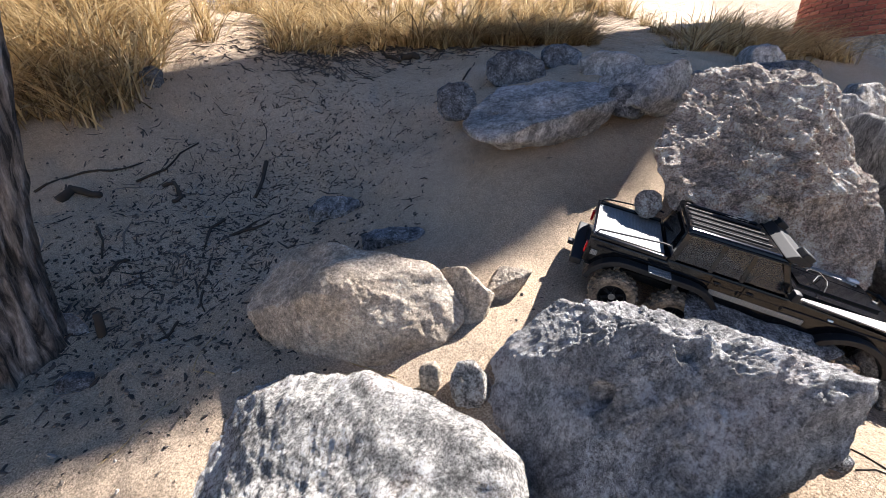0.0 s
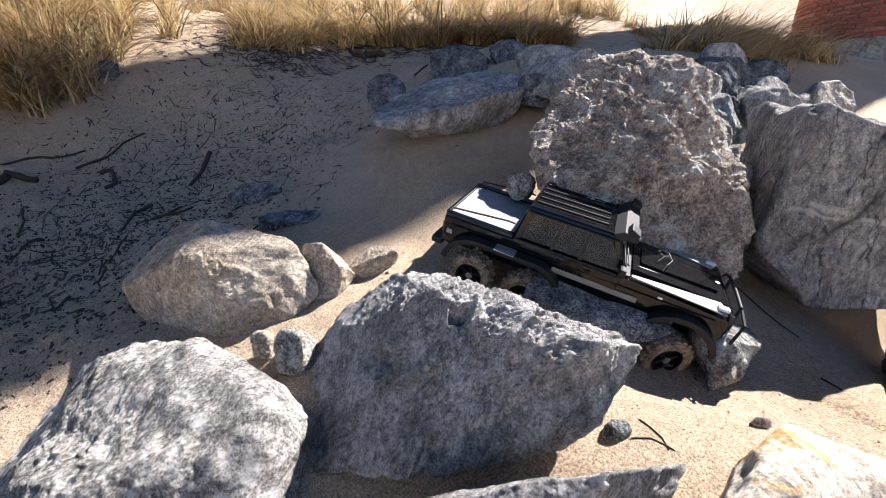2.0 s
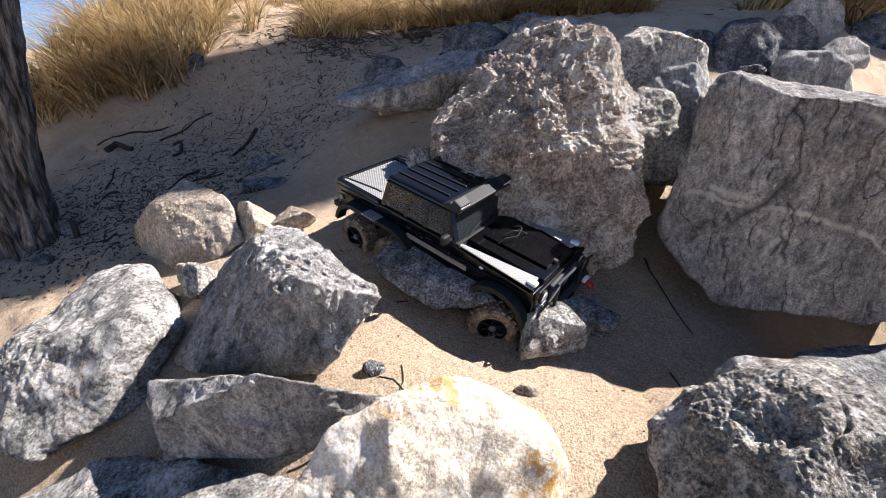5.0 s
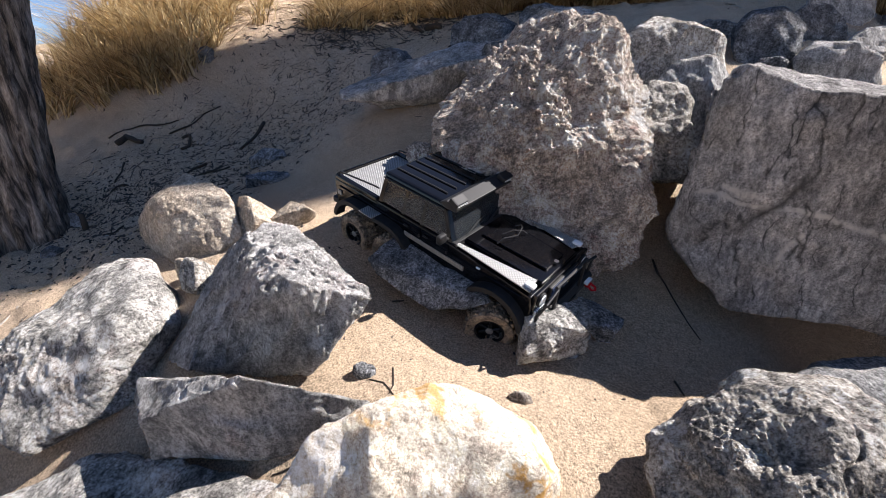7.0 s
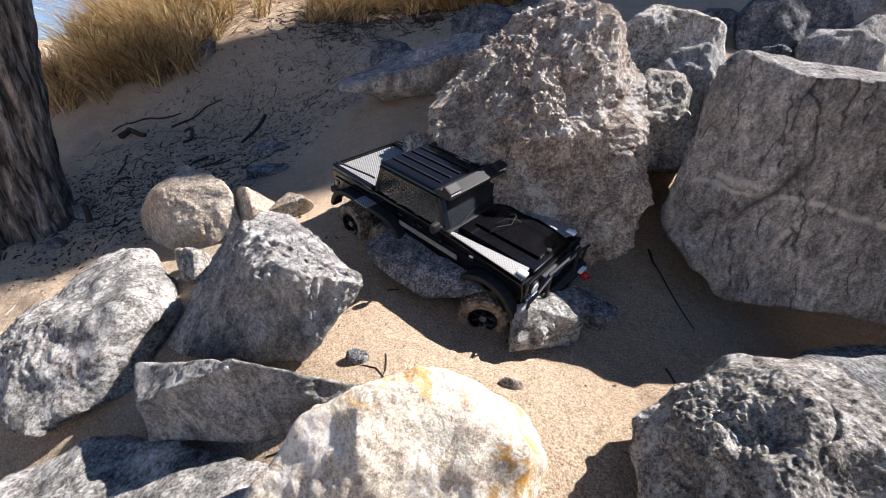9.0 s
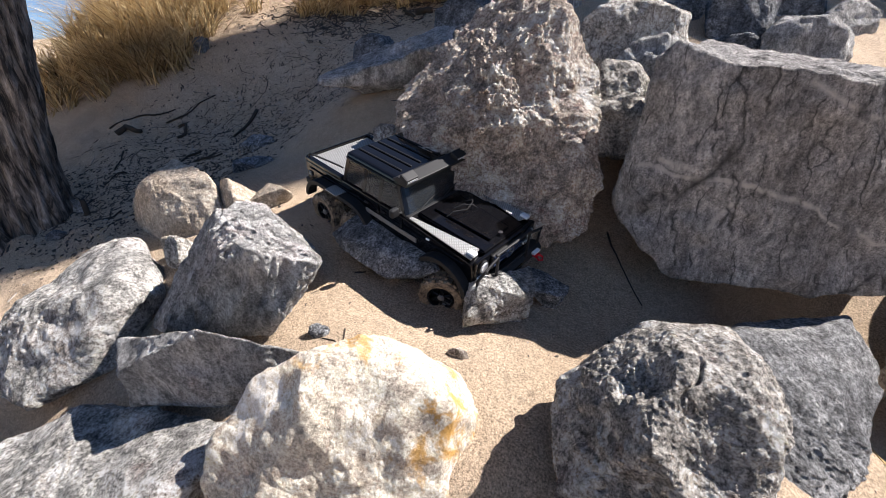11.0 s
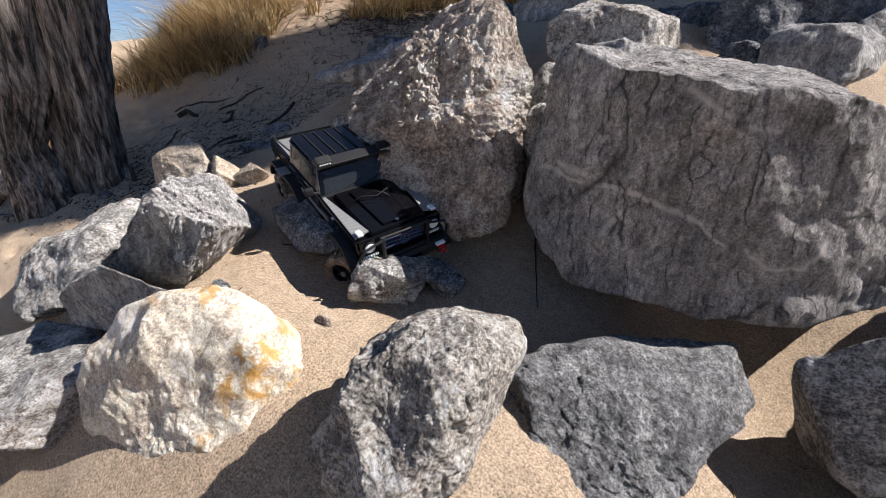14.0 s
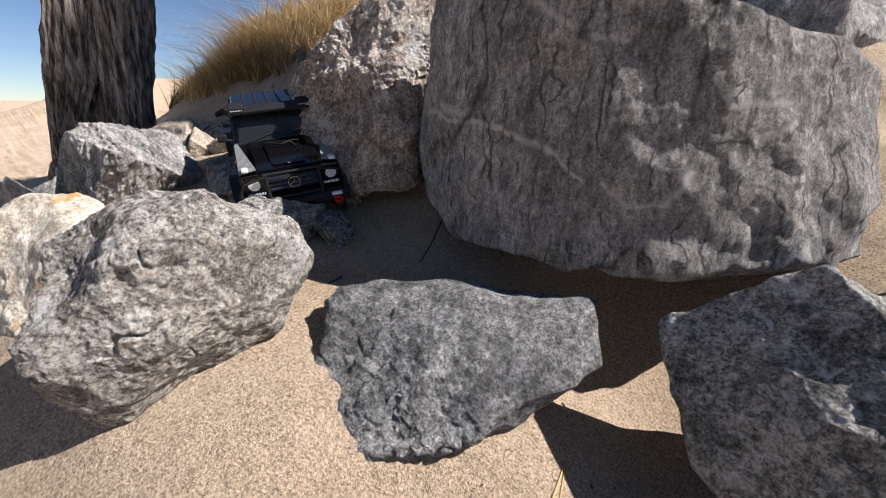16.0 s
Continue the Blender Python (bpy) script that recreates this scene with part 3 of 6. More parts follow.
boulder("boulder", "flat dark grey rock partly covered with sand", [(1.672, 0.868, 0.240), (1.816, 0.876, 0.266), (1.842, 0.805, 0.198), (1.844, 0.795, 0.188), (1.796, 0.668, 0.164), (1.706, 0.527, 0.130), (1.649, 0.522, 0.162), (1.507, 0.551, 0.230), (1.440, 0.624, 0.252), (1.740, 0.570, 0.131), (1.839, 0.823, 0.171), (1.696, 0.679, -0.005), (1.549, 0.404, -0.030), (1.497, 0.723, 0.050), (1.657, 0.485, 0.050), (1.571, 0.392, 0.070), (1.467, 0.543, 0.150)], STONE_DAMP, level=7, edge=120, seed=16, chips=24, chip=0.96, lumps=0.004, rough=0.005, facets=0.26, facet_size=0.09, fine=0.001, warp=0.03, crack=0.006, group="boulders on the sand")
boulder("boulder", "squared grey rock under the veined block", [(1.909, 0.883, 0.264), (2.033, 0.967, 0.228), (2.070, 0.913, 0.376), (2.253, 1.114, 0.263), (2.006, 0.782, 0.105), (2.246, 0.846, 0.069), (2.282, 0.859, 0.089), (1.967, 0.887, 0.173), (2.353, 0.708, 0.193), (2.401, 0.762, -0.078), (2.318, 0.898, 0.229), (2.227, 1.004, -0.058), (2.007, 0.987, -0.006)], STONE_GREY, level=7, edge=140, seed=17, chips=20, chip=0.96, lumps=0.004, rough=0.004, facets=0.16, facet_size=0.10, warp=0.03, crack=0.003, grow=1.02, group="boulders on the sand")
# out of view, added to keep the sun off the sand below the block
boulder("boulder", "unseen rough grey boulder added beside the veined block to cast shade", [(2.280, 1.060, -0.050), (2.560, 1.000, -0.050), (2.290, 1.080, 0.330), (2.460, 1.100, 0.400), (2.560, 1.200, 0.380), (2.320, 1.420, 0.460), (2.320, 1.450, -0.050), (2.620, 1.350, -0.050)], STONE_ROUGH, level=6, edge=80, seed=52, chips=20, chip=0.96, warp=0.03, lumps=0.006, rough=0.003, facets=0.2, facet_size=0.1, group="boulders on the sand")
boulder("boulder", "rough grey boulder low beside the cream one", [(0.187, 0.090, 0.118), (0.292, 0.206, 0.154), (0.528, 0.253, 0.194), (0.659, 0.149, 0.203), (0.629, 0.096, 0.126), (0.504, -0.023, 0.117), (0.577, 0.236, 0.200), (0.710, 0.249, 0.217), (0.330, 0.210, 0.164), (0.433, -0.039, 0.076), (0.677, 0.012, 0.141), (0.322, 0.125, 0.117), (0.361, 0.147, -0.087), (0.063, 0.257, -0.095), (0.655, 0.154, 0.016)], STONE_GREY, level=7, edge=90, seed=18, chips=30, chip=0.95, lumps=0.005, rough=0.004, facets=0.25, facet_size=0.10, fine=0.0014, warp=0.03, crack=0.006, grow=1.02, group="boulders on the sand")
boulder("boulder", "long blue-grey boulder with a pale sandy end", [(0.184, 1.531, 0.781), (0.185, 1.412, 0.772), (0.707, 1.700, 0.945), (0.720, 1.469, 0.872), (0.696, 1.544, 0.768), (0.398, 1.506, 0.691), (0.224, 1.473, 0.734), (0.509, 1.429, 0.729), (0.349, 1.963, 0.922), (0.613, 1.672, 0.891), (0.520, 1.796, 0.666), (0.232, 1.317, 0.742)], STONE_BLUE, level=7, edge=90, seed=19, chips=24, chip=0.95, lumps=0.006, rough=0.004, facets=0.25, facet_size=0.12, warp=0.04, crack=0.006, grow=1.02, group="boulders at the dune foot")
boulder("boulder", "pale blue-grey boulder at the dune foot", [(0.756, 1.732, 0.955), (0.998, 1.510, 0.998), (0.933, 1.494, 0.997), (0.998, 1.514, 0.876), (0.799, 1.475, 0.860), (0.705, 1.530, 0.852), (0.955, 1.652, 0.933), (0.802, 1.778, 0.814), (0.998, 1.654, 0.801)], STONE_BLUE, level=7, edge=90, seed=20, chips=24, chip=0.94, lumps=0.006, rough=0.004, facets=0.25, facet_size=0.12, warp=0.04, grow=1.02, group="boulders at the dune foot")
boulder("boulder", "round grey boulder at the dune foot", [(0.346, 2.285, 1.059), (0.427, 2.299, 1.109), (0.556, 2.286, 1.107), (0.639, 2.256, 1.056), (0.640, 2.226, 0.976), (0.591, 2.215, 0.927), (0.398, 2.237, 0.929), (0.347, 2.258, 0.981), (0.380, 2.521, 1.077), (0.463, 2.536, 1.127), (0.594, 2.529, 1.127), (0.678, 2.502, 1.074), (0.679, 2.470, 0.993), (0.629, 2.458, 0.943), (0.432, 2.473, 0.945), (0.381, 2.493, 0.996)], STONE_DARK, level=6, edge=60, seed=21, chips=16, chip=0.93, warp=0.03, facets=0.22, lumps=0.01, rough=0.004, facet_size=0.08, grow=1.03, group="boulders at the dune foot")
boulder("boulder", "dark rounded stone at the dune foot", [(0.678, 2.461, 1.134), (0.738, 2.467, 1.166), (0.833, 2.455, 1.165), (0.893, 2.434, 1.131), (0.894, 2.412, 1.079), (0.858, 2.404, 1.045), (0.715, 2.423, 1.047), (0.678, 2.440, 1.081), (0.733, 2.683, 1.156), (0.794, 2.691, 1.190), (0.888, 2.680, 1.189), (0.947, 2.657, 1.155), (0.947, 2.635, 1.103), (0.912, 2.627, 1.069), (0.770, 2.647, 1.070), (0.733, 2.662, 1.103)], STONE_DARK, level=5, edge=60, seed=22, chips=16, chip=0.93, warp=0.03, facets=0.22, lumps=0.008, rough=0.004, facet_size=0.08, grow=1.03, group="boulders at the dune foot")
boulder("boulder", "flat blue-grey stone at the dune foot", [(0.783, 2.109, 1.059), (0.862, 2.105, 1.090), (0.984, 2.079, 1.086), (1.065, 2.049, 1.051), (1.067, 2.021, 0.998), (1.021, 2.012, 0.966), (0.833, 2.060, 0.972), (0.785, 2.086, 1.008), (0.855, 2.338, 1.081), (0.931, 2.341, 1.113), (1.051, 2.323, 1.112), (1.127, 2.297, 1.079), (1.128, 2.275, 1.026), (1.085, 2.268, 0.993), (0.903, 2.296, 0.994), (0.856, 2.317, 1.028)], STONE_BLUE, level=5, edge=60, seed=23, chips=16, chip=0.93, warp=0.03, facets=0.22, lumps=0.008, rough=0.004, facet_size=0.08, grow=1.03, group="boulders at the dune foot")
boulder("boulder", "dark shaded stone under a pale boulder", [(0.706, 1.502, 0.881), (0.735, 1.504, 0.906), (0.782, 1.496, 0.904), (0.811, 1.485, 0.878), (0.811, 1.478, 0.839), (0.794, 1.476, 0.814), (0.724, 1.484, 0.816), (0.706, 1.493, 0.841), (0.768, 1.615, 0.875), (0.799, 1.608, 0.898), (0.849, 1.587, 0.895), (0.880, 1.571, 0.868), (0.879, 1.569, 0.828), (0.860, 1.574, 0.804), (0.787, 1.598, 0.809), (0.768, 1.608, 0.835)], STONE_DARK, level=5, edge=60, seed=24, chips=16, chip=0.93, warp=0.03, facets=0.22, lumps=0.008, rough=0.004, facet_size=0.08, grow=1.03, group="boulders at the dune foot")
boulder("boulder", "small dark rounded stone beside a long boulder", [(0.090, 1.822, 0.894), (0.130, 1.839, 0.934), (0.197, 1.838, 0.934), (0.242, 1.822, 0.893), (0.247, 1.795, 0.830), (0.225, 1.777, 0.790), (0.122, 1.778, 0.790), (0.093, 1.795, 0.830), (0.084, 1.989, 0.894), (0.125, 2.004, 0.934), (0.191, 2.003, 0.934), (0.236, 1.987, 0.893), (0.239, 1.963, 0.830), (0.215, 1.948, 0.789), (0.115, 1.948, 0.790), (0.088, 1.964, 0.830)], STONE_DARK, level=5, edge=60, seed=25, chips=16, chip=0.93, warp=0.03, facets=0.22, lumps=0.006, rough=0.003, facet_size=0.08, grow=1.03, group="boulders at the dune foot")
boulder("boulder", "pale grey tilted boulder behind the tall one", [(1.174, 1.443, 0.908), (1.253, 1.492, 0.962), (1.391, 1.531, 0.941), (1.481, 1.555, 0.908), (1.489, 1.532, 0.823), (1.444, 1.499, 0.768), (1.242, 1.428, 0.769), (1.185, 1.425, 0.824), (1.237, 1.672, 0.913), (1.315, 1.775, 0.982), (1.446, 1.868, 0.968), (1.528, 1.893, 0.933), (1.541, 1.864, 0.834), (1.501, 1.828, 0.771), (1.298, 1.703, 0.760), (1.244, 1.654, 0.818)], STONE_ROUGH, level=6, edge=80, seed=26, chips=18, chip=0.94, warp=0.03, lumps=0.006, rough=0.003, facets=0.25, facet_size=0.08, grow=1.03, group="boulders at the dune foot")
boulder("boulder", "dark angular boulder in the shade", [(1.289, 1.347, 0.786), (1.336, 1.364, 0.839), (1.422, 1.392, 0.838), (1.479, 1.407, 0.783), (1.485, 1.392, 0.697), (1.458, 1.368, 0.640), (1.336, 1.328, 0.642), (1.300, 1.333, 0.699), (1.332, 1.505, 0.757), (1.384, 1.545, 0.818), (1.475, 1.583, 0.822), (1.536, 1.600, 0.765), (1.543, 1.587, 0.671), (1.515, 1.565, 0.613), (1.382, 1.513, 0.612), (1.342, 1.500, 0.668)], STONE_BLUE, level=6, edge=80, seed=27, chips=18, chip=0.94, warp=0.03, lumps=0.006, rough=0.003, facets=0.25, facet_size=0.08, grow=1.03, group="boulders at the dune foot")
boulder("boulder", "grey boulder wedged between two large ones", [(1.230, 1.204, 0.740), (1.260, 1.229, 0.780), (1.313, 1.246, 0.779), (1.352, 1.245, 0.742), (1.358, 1.224, 0.682), (1.341, 1.203, 0.645), (1.262, 1.175, 0.643), (1.238, 1.183, 0.680), (1.255, 1.390, 0.717), (1.289, 1.398, 0.752), (1.351, 1.414, 0.750), (1.393, 1.427, 0.713), (1.398, 1.423, 0.653), (1.379, 1.410, 0.614), (1.289, 1.383, 0.615), (1.262, 1.384, 0.656)], STONE_ROUGH, level=6, edge=80, seed=28, chips=18, chip=0.94, warp=0.03, lumps=0.006, rough=0.003, facets=0.25, facet_size=0.08, grow=1.03, group="boulders at the dune foot")
boulder("boulder", "grey stone wedged low between large boulders", [(1.248, 1.127, 0.649), (1.281, 1.156, 0.689), (1.341, 1.177, 0.691), (1.382, 1.175, 0.653), (1.387, 1.150, 0.592), (1.367, 1.125, 0.553), (1.278, 1.096, 0.549), (1.253, 1.103, 0.586), (1.281, 1.387, 0.607), (1.322, 1.407, 0.648), (1.393, 1.429, 0.647), (1.442, 1.437, 0.604), (1.448, 1.422, 0.538), (1.425, 1.400, 0.496), (1.319, 1.366, 0.496), (1.287, 1.371, 0.540)], STONE_ROUGH, level=6, edge=80, seed=29, chips=18, chip=0.94, warp=0.03, lumps=0.006, rough=0.003, facets=0.25, facet_size=0.08, grow=1.03, group="boulders at the dune foot")
boulder("boulder", "sunlit grey rounded boulder on the sand", [(1.773, 1.814, 0.852), (1.831, 1.828, 0.902), (1.943, 1.841, 0.899), (2.029, 1.841, 0.847), (2.042, 1.815, 0.768), (2.004, 1.793, 0.717), (1.836, 1.785, 0.721), (1.786, 1.796, 0.772), (1.906, 2.136, 0.850), (1.991, 2.193, 0.906), (2.137, 2.259, 0.906), (2.240, 2.284, 0.851), (2.248, 2.249, 0.763), (2.193, 2.197, 0.707), (1.961, 2.100, 0.709), (1.907, 2.103, 0.763)], STONE_BLUE, level=6, edge=80, seed=30, chips=18, chip=0.94, warp=0.03, lumps=0.006, rough=0.004, facets=0.25, facet_size=0.08, grow=1.03, group="boulders at the dune foot")
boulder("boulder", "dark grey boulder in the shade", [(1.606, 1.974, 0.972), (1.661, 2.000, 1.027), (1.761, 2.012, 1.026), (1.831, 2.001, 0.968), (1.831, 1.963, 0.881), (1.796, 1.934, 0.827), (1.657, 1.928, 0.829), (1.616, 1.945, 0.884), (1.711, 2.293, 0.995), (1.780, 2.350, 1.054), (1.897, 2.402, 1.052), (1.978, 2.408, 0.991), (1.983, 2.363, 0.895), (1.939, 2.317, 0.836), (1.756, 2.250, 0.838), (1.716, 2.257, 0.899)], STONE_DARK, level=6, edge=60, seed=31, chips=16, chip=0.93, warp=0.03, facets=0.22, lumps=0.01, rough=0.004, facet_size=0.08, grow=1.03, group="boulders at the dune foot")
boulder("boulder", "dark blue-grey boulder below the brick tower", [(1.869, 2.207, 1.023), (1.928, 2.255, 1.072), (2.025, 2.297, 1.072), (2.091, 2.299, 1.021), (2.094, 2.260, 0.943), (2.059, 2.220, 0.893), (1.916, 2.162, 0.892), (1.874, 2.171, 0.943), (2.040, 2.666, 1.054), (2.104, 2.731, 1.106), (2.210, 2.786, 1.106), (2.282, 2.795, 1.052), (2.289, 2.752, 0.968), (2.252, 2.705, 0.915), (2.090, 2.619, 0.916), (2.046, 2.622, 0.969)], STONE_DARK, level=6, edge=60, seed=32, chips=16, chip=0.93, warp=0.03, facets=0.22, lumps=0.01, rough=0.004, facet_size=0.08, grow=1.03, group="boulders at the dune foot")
boulder("boulder", "blue-grey boulder below the brick tower", [(2.073, 2.169, 0.931), (2.128, 2.213, 0.970), (2.219, 2.258, 0.970), (2.281, 2.270, 0.930), (2.285, 2.241, 0.868), (2.251, 2.204, 0.828), (2.108, 2.136, 0.829), (2.072, 2.139, 0.868), (2.291, 2.660, 0.949), (2.350, 2.715, 0.991), (2.447, 2.768, 0.991), (2.514, 2.781, 0.948), (2.520, 2.752, 0.881), (2.487, 2.713, 0.838), (2.338, 2.631, 0.839), (2.297, 2.630, 0.882)], STONE_BLUE, level=6, edge=60, seed=33, chips=16, chip=0.93, warp=0.03, facets=0.22, lumps=0.01, rough=0.004, facet_size=0.08, grow=1.03, group="boulders at the dune foot")
boulder("boulder", "small dark stone between the boulders", [(1.677, 1.860, 0.833), (1.703, 1.866, 0.859), (1.751, 1.864, 0.858), (1.785, 1.854, 0.832), (1.790, 1.843, 0.790), (1.776, 1.838, 0.764), (1.705, 1.844, 0.765), (1.683, 1.850, 0.792), (1.709, 1.986, 0.831), (1.741, 2.000, 0.858), (1.799, 2.011, 0.856), (1.836, 2.011, 0.830), (1.836, 1.994, 0.788), (1.817, 1.980, 0.761), (1.737, 1.969, 0.763), (1.714, 1.975, 0.789)], STONE_DARK, level=5, edge=60, seed=34, chips=16, chip=0.93, warp=0.03, facets=0.22, lumps=0.006, rough=0.003, facet_size=0.08, grow=1.03, group="boulders at the dune foot")
boulder("boulder", "pale grey rough boulder at the tower side", [(2.671, 2.533, 0.913), (2.759, 2.585, 0.984), (2.896, 2.622, 0.986), (2.985, 2.618, 0.917), (2.988, 2.579, 0.809), (2.939, 2.544, 0.738), (2.731, 2.487, 0.735), (2.675, 2.493, 0.803), (2.969, 2.953, 0.923), (3.056, 2.997, 0.996), (3.195, 3.025, 0.998), (3.285, 3.014, 0.927), (3.289, 2.973, 0.813), (3.238, 2.938, 0.739), (3.029, 2.897, 0.737), (2.973, 2.911, 0.809)], STONE_ROUGH, level=6, edge=60, seed=35, chips=16, chip=0.93, warp=0.03, facets=0.22, lumps=0.012, rough=0.005, facet_size=0.08, grow=1.03, group="boulders at the dune foot")
boulder("boulder", "flat grey stone lying on the sand", [(2.572, 2.528, 0.887), (2.616, 2.552, 0.912), (2.688, 2.573, 0.913), (2.732, 2.577, 0.889), (2.733, 2.564, 0.852), (2.708, 2.547, 0.828), (2.601, 2.515, 0.827), (2.573, 2.515, 0.849), (2.717, 2.744, 0.892), (2.759, 2.765, 0.916), (2.827, 2.783, 0.916), (2.871, 2.785, 0.894), (2.872, 2.771, 0.857), (2.847, 2.757, 0.834), (2.745, 2.729, 0.831), (2.718, 2.732, 0.855)], STONE_BLUE, level=5, edge=60, seed=36, chips=16, chip=0.93, warp=0.03, facets=0.22, lumps=0.006, rough=0.003, facet_size=0.08, grow=1.03, group="boulders at the dune foot")
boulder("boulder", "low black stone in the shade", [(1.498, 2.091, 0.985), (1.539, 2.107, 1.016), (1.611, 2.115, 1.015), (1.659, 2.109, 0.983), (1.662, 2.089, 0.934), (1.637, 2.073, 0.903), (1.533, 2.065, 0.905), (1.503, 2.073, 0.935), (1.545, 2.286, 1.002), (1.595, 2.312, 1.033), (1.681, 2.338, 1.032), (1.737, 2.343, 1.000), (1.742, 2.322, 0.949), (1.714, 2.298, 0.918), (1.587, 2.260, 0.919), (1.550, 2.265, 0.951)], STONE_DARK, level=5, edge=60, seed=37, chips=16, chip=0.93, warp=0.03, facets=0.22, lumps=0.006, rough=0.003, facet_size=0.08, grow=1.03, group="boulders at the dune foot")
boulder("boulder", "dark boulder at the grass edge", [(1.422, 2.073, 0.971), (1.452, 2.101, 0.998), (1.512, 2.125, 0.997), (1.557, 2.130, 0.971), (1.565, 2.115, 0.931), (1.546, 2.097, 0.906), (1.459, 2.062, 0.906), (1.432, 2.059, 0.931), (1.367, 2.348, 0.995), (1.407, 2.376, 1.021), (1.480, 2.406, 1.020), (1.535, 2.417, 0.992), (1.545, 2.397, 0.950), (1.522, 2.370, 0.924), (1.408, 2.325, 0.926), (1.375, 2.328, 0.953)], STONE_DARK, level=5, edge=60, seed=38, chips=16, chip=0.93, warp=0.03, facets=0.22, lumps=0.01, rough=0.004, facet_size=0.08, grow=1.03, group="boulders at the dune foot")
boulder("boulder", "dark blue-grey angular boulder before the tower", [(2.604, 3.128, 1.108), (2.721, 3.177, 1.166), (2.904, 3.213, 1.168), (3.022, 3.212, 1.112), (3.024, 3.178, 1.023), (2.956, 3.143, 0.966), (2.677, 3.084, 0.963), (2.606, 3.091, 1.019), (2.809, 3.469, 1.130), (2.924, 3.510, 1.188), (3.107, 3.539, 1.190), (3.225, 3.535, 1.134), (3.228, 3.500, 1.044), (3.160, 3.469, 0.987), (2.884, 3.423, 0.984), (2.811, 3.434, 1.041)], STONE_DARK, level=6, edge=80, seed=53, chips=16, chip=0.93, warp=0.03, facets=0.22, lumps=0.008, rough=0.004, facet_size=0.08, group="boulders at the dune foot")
boulder("boulder", "grey angular boulder before the dune grass", [(2.107, 2.774, 1.170), (2.192, 2.825, 1.228), (2.327, 2.857, 1.230), (2.413, 2.850, 1.174), (2.412, 2.808, 1.084), (2.360, 2.767, 1.025), (2.156, 2.714, 1.022), (2.105, 2.728, 1.078), (2.285, 3.140, 1.201), (2.371, 3.185, 1.260), (2.506, 3.211, 1.262), (2.593, 3.202, 1.204), (2.594, 3.164, 1.114), (2.544, 3.129, 1.054), (2.337, 3.082, 1.052), (2.285, 3.097, 1.110)], STONE_BLUE, level=6, edge=80, seed=54, chips=16, chip=0.93, warp=0.03, facets=0.22, lumps=0.008, rough=0.004, facet_size=0.08, group="boulders at the dune foot")
boulder("stone", "small pale angular stone in the sand", [(0.110, 0.615, 0.339), (0.128, 0.623, 0.362), (0.159, 0.623, 0.362), (0.179, 0.615, 0.339), (0.179, 0.602, 0.303), (0.167, 0.593, 0.280), (0.121, 0.594, 0.279), (0.109, 0.602, 0.303), (0.114, 0.661, 0.299), (0.133, 0.670, 0.322), (0.164, 0.670, 0.322), (0.184, 0.662, 0.299), (0.183, 0.649, 0.263), (0.171, 0.641, 0.240), (0.126, 0.641, 0.240), (0.114, 0.649, 0.263)], STONE_ROUGH, level=5, edge=120, seed=40, chips=16, chip=0.93, warp=0.03, facets=0.22, lumps=0.002, rough=0.002, facet_size=0.04, grow=1.03, group="small stones", category="stone")
boulder("stone", "small upright pale stone in the sand", [(0.046, 0.650, 0.320), (0.057, 0.654, 0.335), (0.074, 0.654, 0.335), (0.084, 0.648, 0.320), (0.084, 0.640, 0.297), (0.078, 0.636, 0.283), (0.052, 0.637, 0.283), (0.046, 0.642, 0.297), (0.047, 0.674, 0.300), (0.057, 0.678, 0.314), (0.072, 0.678, 0.314), (0.082, 0.673, 0.300), (0.082, 0.665, 0.278), (0.076, 0.660, 0.264), (0.053, 0.661, 0.264), (0.047, 0.666, 0.278)], STONE_BEIGE, level=5, edge=120, seed=41, chips=16, chip=0.93, warp=0.03, facets=0.22, lumps=0.002, rough=0.002, facet_size=0.04, grow=1.03, group="small stones", category="stone")
boulder("stone", "blue slate plate lying flat in shade", [(-0.169, 1.151, 0.452), (-0.117, 1.130, 0.453), (-0.001, 1.134, 0.452), (0.045, 1.174, 0.463), (-0.006, 1.209, 0.464), (-0.124, 1.207, 0.463), (-0.062, 1.169, 0.468), (-0.150, 1.150, 0.391), (0.020, 1.150, 0.393), (0.024, 1.206, 0.394), (-0.147, 1.207, 0.392)], STONE_SLATE, level=6, edge=60, seed=42, chips=16, chip=0.93, warp=0.03, facets=0.22, lumps=0.003, rough=0.002, facet_size=0.04, grow=1.03, group="small stones", category="stone")
boulder("stone", "bluish stone half buried in the slope", [(-0.432, 1.461, 0.460), (-0.384, 1.431, 0.461), (-0.279, 1.430, 0.458), (-0.239, 1.484, 0.491), (-0.288, 1.541, 0.489), (-0.395, 1.539, 0.487), (-0.337, 1.485, 0.505), (-0.415, 1.457, 0.365), (-0.260, 1.450, 0.369), (-0.260, 1.531, 0.369), (-0.415, 1.536, 0.367)], STONE_SLATE, level=6, edge=60, seed=43, chips=16, chip=0.93, warp=0.03, facets=0.22, lumps=0.004, rough=0.002, facet_size=0.04, grow=1.03, group="small stones", category="stone")
